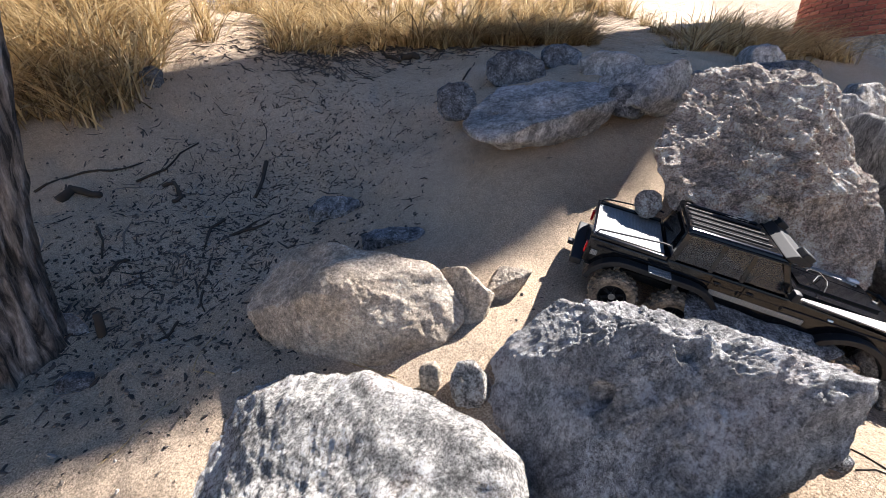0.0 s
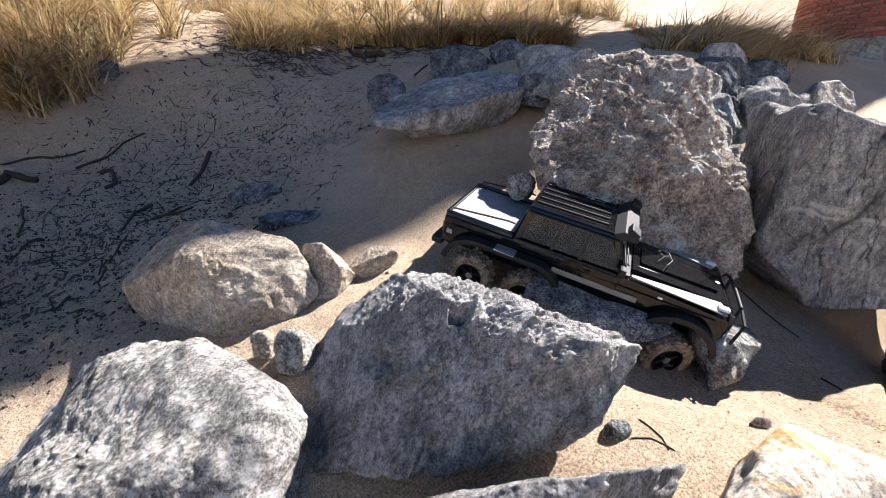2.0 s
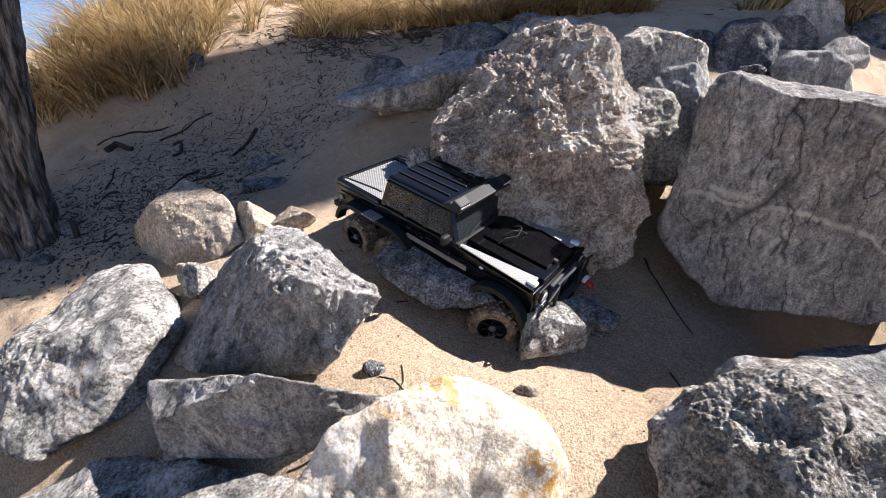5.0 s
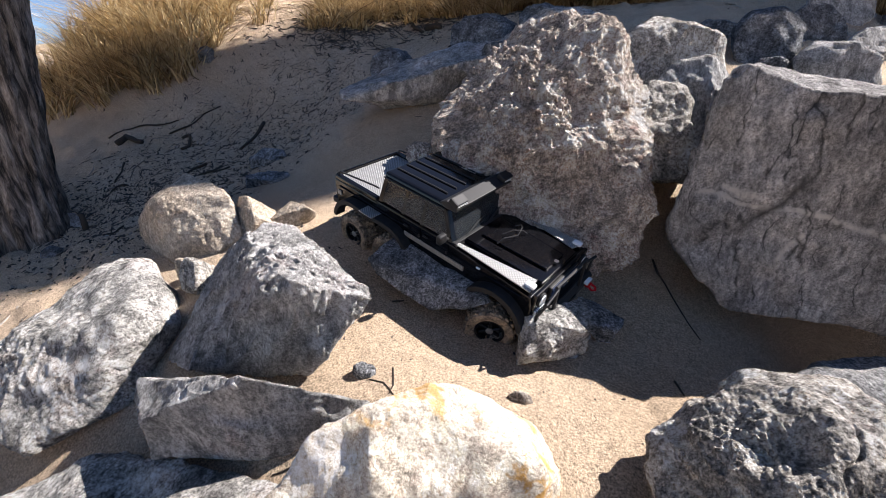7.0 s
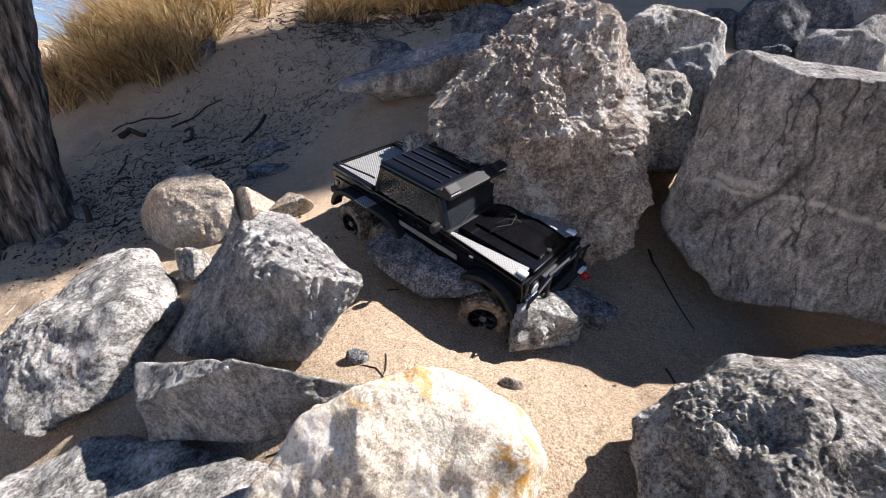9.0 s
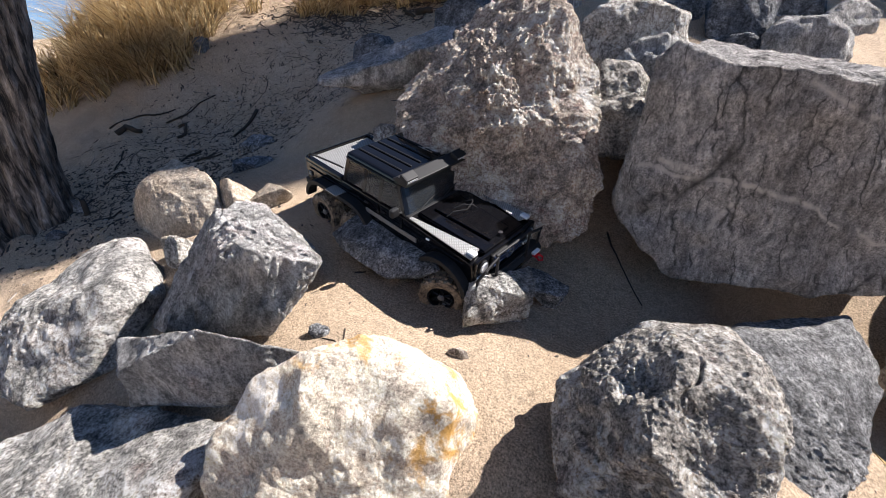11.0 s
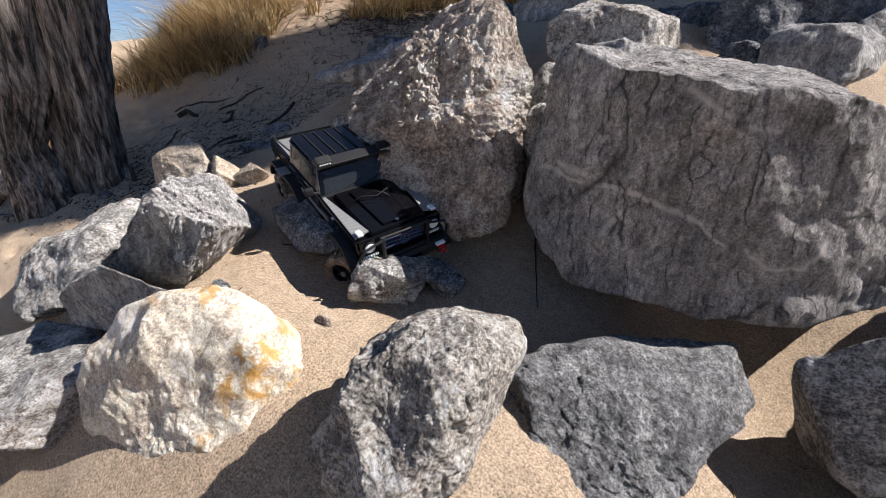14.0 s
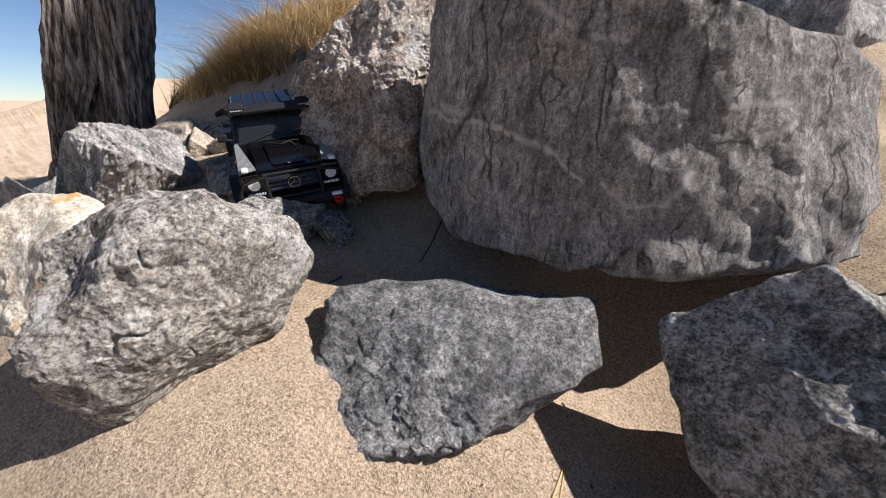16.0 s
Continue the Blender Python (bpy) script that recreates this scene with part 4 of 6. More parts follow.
boulder("stone", "small grey stone beside the tall boulder", [(0.615, 1.006, 0.613), (0.633, 1.011, 0.630), (0.661, 1.009, 0.631), (0.680, 1.003, 0.613), (0.681, 0.994, 0.585), (0.672, 0.988, 0.567), (0.629, 0.991, 0.567), (0.617, 0.997, 0.585), (0.644, 1.060, 0.598), (0.661, 1.066, 0.615), (0.689, 1.064, 0.616), (0.707, 1.058, 0.598), (0.708, 1.048, 0.570), (0.698, 1.043, 0.554), (0.657, 1.046, 0.553), (0.646, 1.052, 0.570)], STONE_PITTED, level=5, edge=60, seed=44, chips=16, chip=0.93, warp=0.03, facets=0.22, lumps=0.005, rough=0.003, facet_size=0.04, grow=1.03, group="small stones", category="stone")
boulder("stone", "grey stone at the foot of the tree", [(-1.061, 0.919, 0.231), (-1.029, 0.947, 0.274), (-0.976, 0.968, 0.274), (-0.938, 0.964, 0.231), (-0.932, 0.938, 0.163), (-0.948, 0.914, 0.120), (-1.032, 0.884, 0.120), (-1.056, 0.894, 0.163), (-1.189, 0.977, 0.193), (-1.155, 1.004, 0.236), (-1.103, 1.025, 0.236), (-1.067, 1.023, 0.192), (-1.063, 1.000, 0.125), (-1.081, 0.977, 0.083), (-1.163, 0.948, 0.084), (-1.187, 0.955, 0.127)], STONE_BLUE, level=6, edge=60, seed=45, chips=16, chip=0.93, warp=0.03, facets=0.22, lumps=0.005, rough=0.003, facet_size=0.04, grow=1.03, group="small stones", category="stone")
boulder("stone", "dark pebble on the sand", [(0.941, 0.690, 0.264), (0.950, 0.682, 0.264), (0.969, 0.683, 0.263), (0.975, 0.697, 0.273), (0.968, 0.710, 0.273), (0.948, 0.710, 0.272), (0.959, 0.695, 0.279), (0.945, 0.689, 0.237), (0.973, 0.688, 0.237), (0.973, 0.709, 0.237), (0.945, 0.710, 0.237)], STONE_DARK, level=4, edge=60, seed=46, chips=16, chip=0.93, warp=0.03, facets=0.22, lumps=0.002, rough=0.001, facet_size=0.04, grow=1.03, group="small stones", category="stone")
boulder("stone", "thin grey stone chip on the sand", [(0.730, 0.448, 0.292), (0.741, 0.443, 0.292), (0.766, 0.444, 0.291), (0.775, 0.454, 0.297), (0.764, 0.463, 0.297), (0.739, 0.462, 0.297), (0.752, 0.453, 0.300), (0.734, 0.447, 0.275), (0.770, 0.448, 0.275), (0.770, 0.461, 0.275), (0.734, 0.461, 0.275)], STONE_SLATE, level=4, edge=60, seed=47, chips=16, chip=0.93, warp=0.03, facets=0.22, lumps=0.002, rough=0.001, facet_size=0.04, grow=1.03, group="small stones", category="stone")
boulder("stone", "brown flat stone chip by the cream boulder", [(1.015, 0.508, 0.261), (1.027, 0.507, 0.260), (1.053, 0.509, 0.258), (1.063, 0.515, 0.266), (1.052, 0.519, 0.268), (1.026, 0.516, 0.269), (1.039, 0.513, 0.270), (1.020, 0.508, 0.234), (1.058, 0.510, 0.233), (1.059, 0.518, 0.236), (1.021, 0.515, 0.237)], STONE_PITTED, level=4, edge=60, seed=48, chips=16, chip=0.93, warp=0.03, facets=0.22, lumps=0.002, rough=0.001, facet_size=0.04, grow=1.03, group="small stones", category="stone")
boulder("stone", "dark stone half buried in the sand", [(-0.879, 0.767, 0.185), (-0.858, 0.756, 0.185), (-0.808, 0.758, 0.183), (-0.790, 0.783, 0.199), (-0.812, 0.805, 0.199), (-0.861, 0.802, 0.199), (-0.835, 0.781, 0.207), (-0.869, 0.764, 0.138), (-0.798, 0.765, 0.139), (-0.798, 0.800, 0.140), (-0.869, 0.798, 0.139)], STONE_DARK, level=5, edge=60, seed=49, chips=16, chip=0.93, warp=0.03, facets=0.22, lumps=0.004, rough=0.002, facet_size=0.04, grow=1.03, group="small stones", category="stone")
boulder("stone", "grey stone in the grass edge", [(-1.561, 2.321, 1.003), (-1.534, 2.300, 1.003), (-1.478, 2.303, 0.998), (-1.459, 2.343, 1.023), (-1.486, 2.380, 1.023), (-1.543, 2.377, 1.023), (-1.510, 2.340, 1.038), (-1.552, 2.318, 0.923), (-1.469, 2.316, 0.923), (-1.472, 2.373, 0.923), (-1.555, 2.375, 0.923)], STONE_DARK, level=5, edge=60, seed=51, chips=16, chip=0.93, warp=0.03, facets=0.22, lumps=0.006, rough=0.003, facet_size=0.04, grow=1.03, group="small stones", category="stone")

# ---- brick tower behind ----
TOWER = Vector((7.45, 7.13, 0))
TOWER_R, TOWER_Z, TOWER_TOP = 1.22, 1.85, 9.6
m, nt, b = material("red_brick")
at = nt.nodes.new("ShaderNodeTexCoord").outputs["Object"]
n1 = node(nt, "TexNoise", Scale=30.0, Detail=5.0)
nt.links.new(at, n1.inputs["Vector"])
oi = nt.nodes.new("ShaderNodeObjectInfo")
c = ramp(nt, oi.outputs["Random"], [(0.0, (0.16, 0.040, 0.028)), (0.5, (0.24, 0.065, 0.042)), (1.0, (0.30, 0.10, 0.065))])
c = mix(nt, 0.6, c, ramp(nt, n1.outputs[0], [(0.3, grey(0.25)), (0.7, grey(0.75))]), "OVERLAY")
nt.links.new(c, b.inputs["Base Color"])
b.inputs["Roughness"].default_value = 0.85
BRICK = m
MORTAR = stone("pale_mortar", (0.22, 0.15, 0.12), (0.28, 0.20, 0.16), (0.34, 0.26, 0.22), grain=0.4)
CONCRETE = stone("weathered_concrete", (0.16, 0.16, 0.15), (0.34, 0.34, 0.32), (0.50, 0.49, 0.46), grain=0.8)
tower = new("brick_tower")
tower.location = TOWER
tagged(tower, "round red brick tower on a weathered concrete base", "tower")
def turned(name, profile, mat, label=""):
    """A round part of the tower, from its outline in radius and height."""
    bm = bmesh.new()
    rings = [[bm.verts.new((r * math.cos(2 * math.pi * k / 96), r * math.sin(2 * math.pi * k / 96), z)) for k in range(96)] for r, z in profile]
    for a, c in zip(rings, rings[1:]):
        for k in range(96):
            bm.faces.new((a[k], a[(k + 1) % 96], c[(k + 1) % 96], c[k]))
    bm.faces.new(rings[0][::-1])
    bm.faces.new(rings[-1])
    return part(name, bm, mat, tower, label)


turned("shaft", [(TOWER_R - 0.012, TOWER_Z), (TOWER_R - 0.012, TOWER_TOP)], MORTAR, "mortar behind the bricks")
# unseen top, made up: its outline only shapes the tower's shadow on the slope
turned("dome", [(TOWER_R, TOWER_TOP), (1.10, TOWER_TOP + 0.5), (1.0, TOWER_TOP + 1.0), (0.74, TOWER_TOP + 1.3), (0.55, TOWER_TOP + 1.45)], CONCRETE)
turned("lantern", [(0.54, TOWER_TOP + 1.452), (0.54, TOWER_TOP + 4.4), (0.1, TOWER_TOP + 5.0)], CONCRETE)
for k, (z0, z1, r) in enumerate(((TOWER_Z - 0.55, TOWER_Z - 0.30, TOWER_R + 0.10), (TOWER_Z - 0.295, TOWER_Z, TOWER_R + 0.02), (TOWER_Z - 2.6, TOWER_Z - 0.555, TOWER_R + 0.18))):
    bm = bmesh.new()
    bmesh.ops.create_cone(bm, cap_ends=True, segments=96, radius1=r, radius2=r, depth=z1 - z0, matrix=Matrix.Translation((0, 0, (z0 + z1) / 2)))
    bmesh.ops.bevel(bm, geom=[e for e in bm.edges if e.calc_face_angle(0) > 1], offset=0.015, segments=2, affect="EDGES")
    part("base_course", bm, CONCRETE, tower)


# ---- the six-wheeled toy truck ----
def plain(name, colour, rough=0.5, metal=0.0, coat=0.0, dust=0.0, emit=0.0):
    m, nt, b = material(name)
    b.inputs["Roughness"].default_value, b.inputs["Metallic"].default_value = rough, metal
    b.inputs["Coat Weight"].default_value = coat
    b.inputs["Coat Roughness"].default_value = 0.06
    b.inputs["Specular IOR Level"].default_value = 0.3
    at = nt.nodes.new("ShaderNodeTexCoord").outputs["Object"]
    n1 = node(nt, "TexNoise", Scale=60.0, Detail=8.0, Roughness=0.7)
    n2 = node(nt, "TexNoise", Scale=14.0, Detail=4.0, Roughness=0.6)
    nt.links.new(at, n1.inputs["Vector"])
    nt.links.new(at, n2.inputs["Vector"])
    c = ramp(nt, n2.outputs[0], [(0.3, tuple(x * 0.85 for x in colour)), (0.7, tuple(min(1, x * 1.15) for x in colour))])
    if dust:
        k = ramp(nt, n1.outputs[0], [(0.66 - 0.3 * dust, grey(0.0)), (0.86 - 0.2 * dust, grey(min(1.0, 0.5 + dust)))])
        c = mix(nt, k, c, (0.40, 0.31, 0.22))
        r = ramp(nt, k, [(0.0, grey(rough)), (1.0, grey(0.9))])
        nt.links.new(r, b.inputs["Roughness"])
    nt.links.new(c, b.inputs["Base Color"])
    if emit:
        b.inputs["Emission Color"].default_value = (*colour, 1)
        b.inputs["Emission Strength"].default_value = emit
    return m


PAINT = plain("black_gloss_paint", (0.004, 0.004, 0.005), 0.10, coat=0.0, dust=0.0)
TRIM = plain("black_plastic", (0.012, 0.012, 0.013), 0.6, dust=0.06)
RUBBER = plain("sandy_tyre_rubber", (0.035, 0.03, 0.026), 0.9, dust=1.0)
RIM_MAT = plain("dark_rim", (0.02, 0.02, 0.022), 0.32, metal=0.6, dust=0.15)
CHROME = plain("chrome", (0.62, 0.63, 0.65), 0.18, metal=1.0)
ALU = plain("brushed_aluminium", (0.46, 0.46, 0.46), 0.42, metal=0.9, dust=0.1)
RED = plain("red_anodised_metal", (0.60, 0.012, 0.016), 0.35, metal=0.3)
LED = plain("white_lens", (0.75, 0.78, 0.8), 0.12, coat=0.5)
GRILLE = plain("blue_grey_grille", (0.06, 0.075, 0.13), 0.25, metal=0.7)
SEATS = plain("grey_cabin_lining", (0.05, 0.05, 0.052), 0.8)
m, nt, b = material("tinted_glass")
b.inputs["Base Color"].default_value = (0.10, 0.115, 0.13, 1)
b.inputs["Roughness"].default_value = 0.06
b.inputs["Transmission Weight"].default_value = 0.85
b.inputs["IOR"].default_value = 1.35
GLASS = m
# diamond tread plate: crossing raised bars
m, nt, b = material("aluminium_tread_plate")
at = nt.nodes.new("ShaderNodeTexCoord").outputs["Object"]
w1 = node(nt, "TexWave", Scale=62.0, Distortion=0.0)
w2 = node(nt, "TexWave", Scale=62.0, Distortion=0.0)
mp1 = node(nt, "Mapping", Rotation=(0, 0, radians(45)))
mp2 = node(nt, "Mapping", Rotation=(0, 0, radians(-45)))
for mp, w in ((mp1, w1), (mp2, w2)):
    nt.links.new(at, mp.inputs[0])
    nt.links.new(mp.outputs[0], w.inputs["Vector"])
d = mix(nt, 1.0, w1.outputs[1], w2.outputs[1], "MULTIPLY")
c = ramp(nt, d, [(0.0, (0.16, 0.16, 0.155)), (0.6, (0.42, 0.42, 0.41))])
nt.links.new(c, b.inputs["Base Color"])
b.inputs["Metallic"].default_value, b.inputs["Roughness"].default_value = 0.35, 0.5
nt.links.new(bump(nt, d, 0.8, 0.0012), b.inputs["Normal"])
TREAD = m


def box_bm(size, at=(0, 0, 0), bevel=0.0, turn=(0, 0, 0), taper=(1, 1), bm=None, segments=2):
    """A bevelled block; taper narrows its top in x and y."""
    one = bmesh.new()
    bmesh.ops.create_cube(one, size=1)
    for v in one.verts:
        k = v.co.z + 0.5
        v.co.x *= size[0] * (1 + (taper[0] - 1) * k)
        v.co.y *= size[1] * (1 + (taper[1] - 1) * k)
        v.co.z *= size[2]
    if bevel:
        bmesh.ops.bevel(one, geom=list(one.edges), offset=bevel, segments=segments, profile=0.6, affect="EDGES")
    bmesh.ops.transform(one, matrix=pose(*at, *turn), verts=one.verts)
    if bm is None:
        return one
    join(bm, one)
    return bm


def join(bm, other):
    table = {v: bm.verts.new(v.co) for v in other.verts}
    for f in other.faces:
        try:
            bm.faces.new([table[v] for v in f.verts])
        except ValueError:
            pass
    other.free()
    return bm


def prism_bm(profile, y0, y1, bevel=0.0, inset=0.0):
    """An outline in x and z, carried from y0 to y1."""
    bm = bmesh.new()
    a = [bm.verts.new((x, y0, z)) for x, z in profile]
    c = [bm.verts.new((x, y1, z)) for x, z in profile]
    bm.faces.new(a)
    bm.faces.new(c[::-1])
    n = len(profile)
    for i in range(n):
        bm.faces.new((a[i], c[i], c[(i + 1) % n], a[(i + 1) % n]))
    bmesh.ops.recalc_face_normals(bm, faces=bm.faces)
    if bevel:
        bmesh.ops.bevel(bm, geom=list(bm.edges), offset=bevel, segments=2, profile=0.6, affect="EDGES")
    return bm


def quad_plate(pts, thick):
    """A plate with these four corners, thickened against its normal."""
    p = [Vector(q) for q in pts]
    n = (p[1] - p[0]).cross(p[2] - p[0]).normalized() * thick
    bm = bmesh.new()
    a = [bm.verts.new(q) for q in p]
    c = [bm.verts.new(q - n) for q in p]
    k = len(p)
    bm.faces.new(a)
    bm.faces.new(c[::-1])
    for i in range(k):
        bm.faces.new((a[i], c[i], c[(i + 1) % k], a[(i + 1) % k]))
    bmesh.ops.recalc_face_normals(bm, faces=bm.faces)
    return bm


def rod_bm(points, radius, segments=8, bm=None):
    bm = bm or bmesh.new()
    pts = [Vector(p) for p in points]
    rings = []
    for i, p in enumerate(pts):
        t = (pts[min(i + 1, len(pts) - 1)] - pts[max(i - 1, 0)]).normalized()
        u = t.orthogonal().normalized() if abs(t.z) > 0.9 else t.cross(Vector((0, 0, 1))).normalized()
        w = t.cross(u)
        r = radius[i] if isinstance(radius, (list, tuple)) else radius
        rings.append([bm.verts.new(p + (u * math.cos(2 * math.pi * k / segments) + w * math.sin(2 * math.pi * k / segments)) * r) for k in range(segments)])
    for a, c in zip(rings, rings[1:]):
        for k in range(segments):
            bm.faces.new((a[k], a[(k + 1) % segments], c[(k + 1) % segments], c[k]))
    bm.faces.new(rings[0][::-1])
    bm.faces.new(rings[-1])
    return bm


def disc_bm(r, depth, segments=24, at=(0, 0, 0), axis="y", hole=0.0, bevel=0.0):
    bm = bmesh.new()
    if hole:
        prof = [(hole, -depth / 2), (r, -depth / 2), (r, depth / 2), (hole, depth / 2)]
        rings = [[bm.verts.new((a * math.cos(2 * math.pi * k / segments), a * math.sin(2 * math.pi * k / segments), z)) for k in range(segments)] for a, z in prof]
        for i in range(4):
            a, c = rings[i], rings[(i + 1) % 4]
            for k in range(segments):
                bm.faces.new((a[k], a[(k + 1) % segments], c[(k + 1) % segments], c[k]))
    else:
        bmesh.ops.create_cone(bm, cap_ends=True, segments=segments, radius1=r, radius2=r, depth=depth)
        if bevel:
            bmesh.ops.bevel(bm, geom=[e for e in bm.edges if len(e.link_faces) == 2 and e.calc_face_angle(0) > 1], offset=bevel, segments=2, affect="EDGES")
    turn = pose(*at, 90, 0, 0) if axis == "y" else pose(*at, 0, 90, 0) if axis == "x" else pose(*at)
    bmesh.ops.transform(bm, matrix=turn, verts=bm.verts)
    bmesh.ops.recalc_face_normals(bm, faces=bm.faces)
    return bm


WHEEL_R = 0.0585


def make_wheel(parent, x, y, side, steer=0.0):
    hub = new("wheel")
    hub.empty_display_size = 0.03
    hub.parent = parent
    hub.location = (x, y, WHEEL_R - (0.012 if steer else 0.0))
    hub.rotation_euler = (0, 0, radians(steer))
    # tyre: revolved profile and blocks of tread
    prof = [(0.034, -0.021), (0.045, -0.0245), (0.0535, -0.0235), (0.0560, -0.018), (0.0562, 0.018), (0.0535, 0.0235), (0.045, 0.0245), (0.034, 0.021)]
    bm = bmesh.new()
    seg = 40
    rings = [[bm.verts.new((r * math.cos(2 * math.pi * k / seg), w, r * math.sin(2 * math.pi * k / seg))) for k in range(seg)] for r, w in prof]
    for i in range(len(prof)):
        a, c = rings[i], rings[(i + 1) % len(prof)]
        for k in range(seg):
            bm.faces.new((a[k], a[(k + 1) % seg], c[(k + 1) % seg], c[k]))
    lug = random.Random(7)
    for k in range(20):
        for row, w in enumerate((-0.0165, -0.006, 0.006, 0.0165)):
            ang = 360 / 20 * (k + 0.5 * (row % 2)) + lug.uniform(-2, 2)
            long = 0.0075 if row in (1, 2) else 0.0095
            blk = box_bm((long, 0.0085, 0.006), (0, 0, 0), 0.001, (0, 0, 18 if row % 2 else -18), segments=1)
            bmesh.ops.transform(blk, matrix=Euler((0, radians(ang), 0)).to_matrix().to_4x4() @ Matrix.Translation((0, w, 0.0568)), verts=blk.verts)
            join(bm, blk)
    bmesh.ops.recalc_face_normals(bm, faces=bm.faces)
    part("tyre", bm, RUBBER, hub, "black knobbly tyre caked with sand")
    s = side
    rim = part("rim", disc_bm(0.0345, 0.040, 32, hole=0.029), RIM_MAT, hub, "black metal rim")
    bm = disc_bm(0.0295, 0.006, 24, (0, s * 0.004, 0))
    part("rim_disc", bm, RIM_MAT, rim)
    for k in range(6):
        sp = box_bm((0.0075, 0.008, 0.022), (0, s * 0.014, 0.016), 0.0015, taper=(0.75, 1), segments=1)
        bmesh.ops.rotate(sp, verts=sp.verts, cent=(0, 0, 0), matrix=Euler((0, radians(60 * k), 0)).to_matrix())
        part("spoke", sp, RIM_MAT, rim)
    part("hub_cap", disc_bm(0.0085, 0.014, 16, (0, s * 0.014, 0), bevel=0.002), ALU, rim, "silver hub cap")
    bm = disc_bm(0.034, 0.003, 32, (0, s * 0.0205, 0), hole=0.0305)
    part("beadlock_ring", bm, RIM_MAT, rim)
    return hub


truck = new("toy_truck")
truck.empty_display_size = 0.05
tagged(truck, "black six-wheeled toy pickup truck with sandy tyres, nose down", "toy truck")


def arch(cx, cz, r, a0, a1, n=8):
    return [(cx + r * math.cos(radians(a0 + (a1 - a0) * k / n)), cz + r * math.sin(radians(a0 + (a1 - a0) * k / n))) for k in range(n + 1)]


# chassis, axles
part("chassis_rail", box_bm((0.60, 0.018, 0.02), (-0.02, 0.03, 0.085), 0.002), TRIM, truck)
part("chassis_rail", box_bm((0.60, 0.018, 0.02), (-0.02, -0.03, 0.085), 0.002), TRIM, truck)
part("skid_plate", box_bm((0.30, 0.07, 0.012), (0.05, 0, 0.075), 0.003), TRIM, truck)
for x in (0.235, -0.095, -0.235):
    bm = rod_bm([(x, -0.095, WHEEL_R), (x, 0.095, WHEEL_R)], 0.0085, 12)
    join(bm, disc_bm(0.021, 0.032, 16, (x, 0.018, WHEEL_R), "x", bevel=0.005))
    part("axle", bm, TRIM, truck)
for x in (0.235, -0.095, -0.235):
    for y in (-0.062, 0.062):
        part("shock_absorber", rod_bm([(x, y, 0.065), (x - 0.012, y * 0.9, 0.13)], [0.006, 0.0075], 10), ALU, truck)
WHEELS = [(0.235, -0.126, -1, 28), (0.235, 0.126, 1, 28), (-0.095, -0.124, -1, 0), (-0.095, 0.124, 1, 0), (-0.235, -0.124, -1, 0), (-0.235, 0.124, 1, 0)]
for x, y, s, st in WHEELS:
    make_wheel(truck, x, y, s, st)

# body sides with wheel arches
side = [(-0.335, 0.120), (-0.312, 0.112)] + arch(-0.235, 0.075, 0.070, 150, 90, 5) + arch(-0.095, 0.075, 0.070, 90, 28, 5) + [(-0.028, 0.100), (0.150, 0.100)] + arch(0.235, 0.075, 0.074, 158, 18, 8) + [(0.312, 0.110), (0.312, 0.150), (0.306, 0.178), (0.10, 0.192), (-0.158, 0.192), (-0.158, 0.186), (-0.335, 0.186)]
body = part("body", prism_bm(side, -0.092, 0.092, 0.003), PAINT, truck, "glossy black body shell")
# cab above the belt line
cabin = bmesh.new()
base, top = [(-0.155, -0.088), (0.095, -0.088), (0.095, 0.088), (-0.155, 0.088)], [(-0.142, -0.076), (0.055, -0.076), (0.055, 0.076), (-0.142, 0.076)]
# pillars
for i, (bx, tx) in enumerate(((-0.150, -0.138), (-0.068, -0.062), (-0.004, -0.002), (0.090, 0.052))):
    for s in (-1, 1):
        wide = 0.013 if i in (0, 3) else 0.009
        name = "pillar"
        bm = quad_plate([(bx - wide / 2, s * 0.0885, 0.190), (bx + wide / 2, s * 0.0885, 0.190), (tx + wide / 2, s * 0.0765, 0.262), (tx - wide / 2, s * 0.0765, 0.262)], 0.007 * (1 if s < 0 else -1))
        part(name, bm, PAINT, truck)
bm = quad_plate([(-0.156, 0.088, 0.190), (-0.156, -0.088, 0.190), (-0.144, -0.076, 0.262), (-0.144, 0.076, 0.262)], 0.006)
part("cab_back_wall", bm, PAINT, truck)
part("rear_window", quad_plate([(-0.1605, 0.060, 0.205), (-0.1605, -0.060, 0.205), (-0.1515, -0.052, 0.250), (-0.1515, 0.052, 0.250)], 0.002), GLASS, truck)
for s in (-1, 1):
    for x0, x1, t0, t1 in ((-0.142, -0.073, -0.131, -0.067), (-0.063, -0.009, -0.057, -0.007), (0.001, 0.083, 0.003, 0.045)):
        bm = quad_plate([(x0, s * 0.0872, 0.196), (x1, s * 0.0872, 0.196), (t1, s * 0.0768, 0.257), (t0, s * 0.0768, 0.257)], 0.002 * (1 if s < 0 else -1))
        part("side_window", bm, GLASS, truck, "dark tinted side window")
ws = quad_plate([(0.098, -0.080, 0.197), (0.098, 0.080, 0.197), (0.060, 0.070, 0.257), (0.060, -0.070, 0.257)], 0.002)
part("windscreen", ws, GLASS, truck, "dark tinted windscreen with dust")
for s in (-1, 1):
    part("windscreen_pillar", quad_plate([(0.100, s * 0.080, 0.192), (0.096, s * 0.089, 0.192), (0.057, s * 0.077, 0.262), (0.061, s * 0.069, 0.262)], 0.006 * s), PAINT, truck)
part("windscreen_frame", box_bm((0.012, 0.178, 0.008), (0.099, 0, 0.194), 0.002), TRIM, truck)
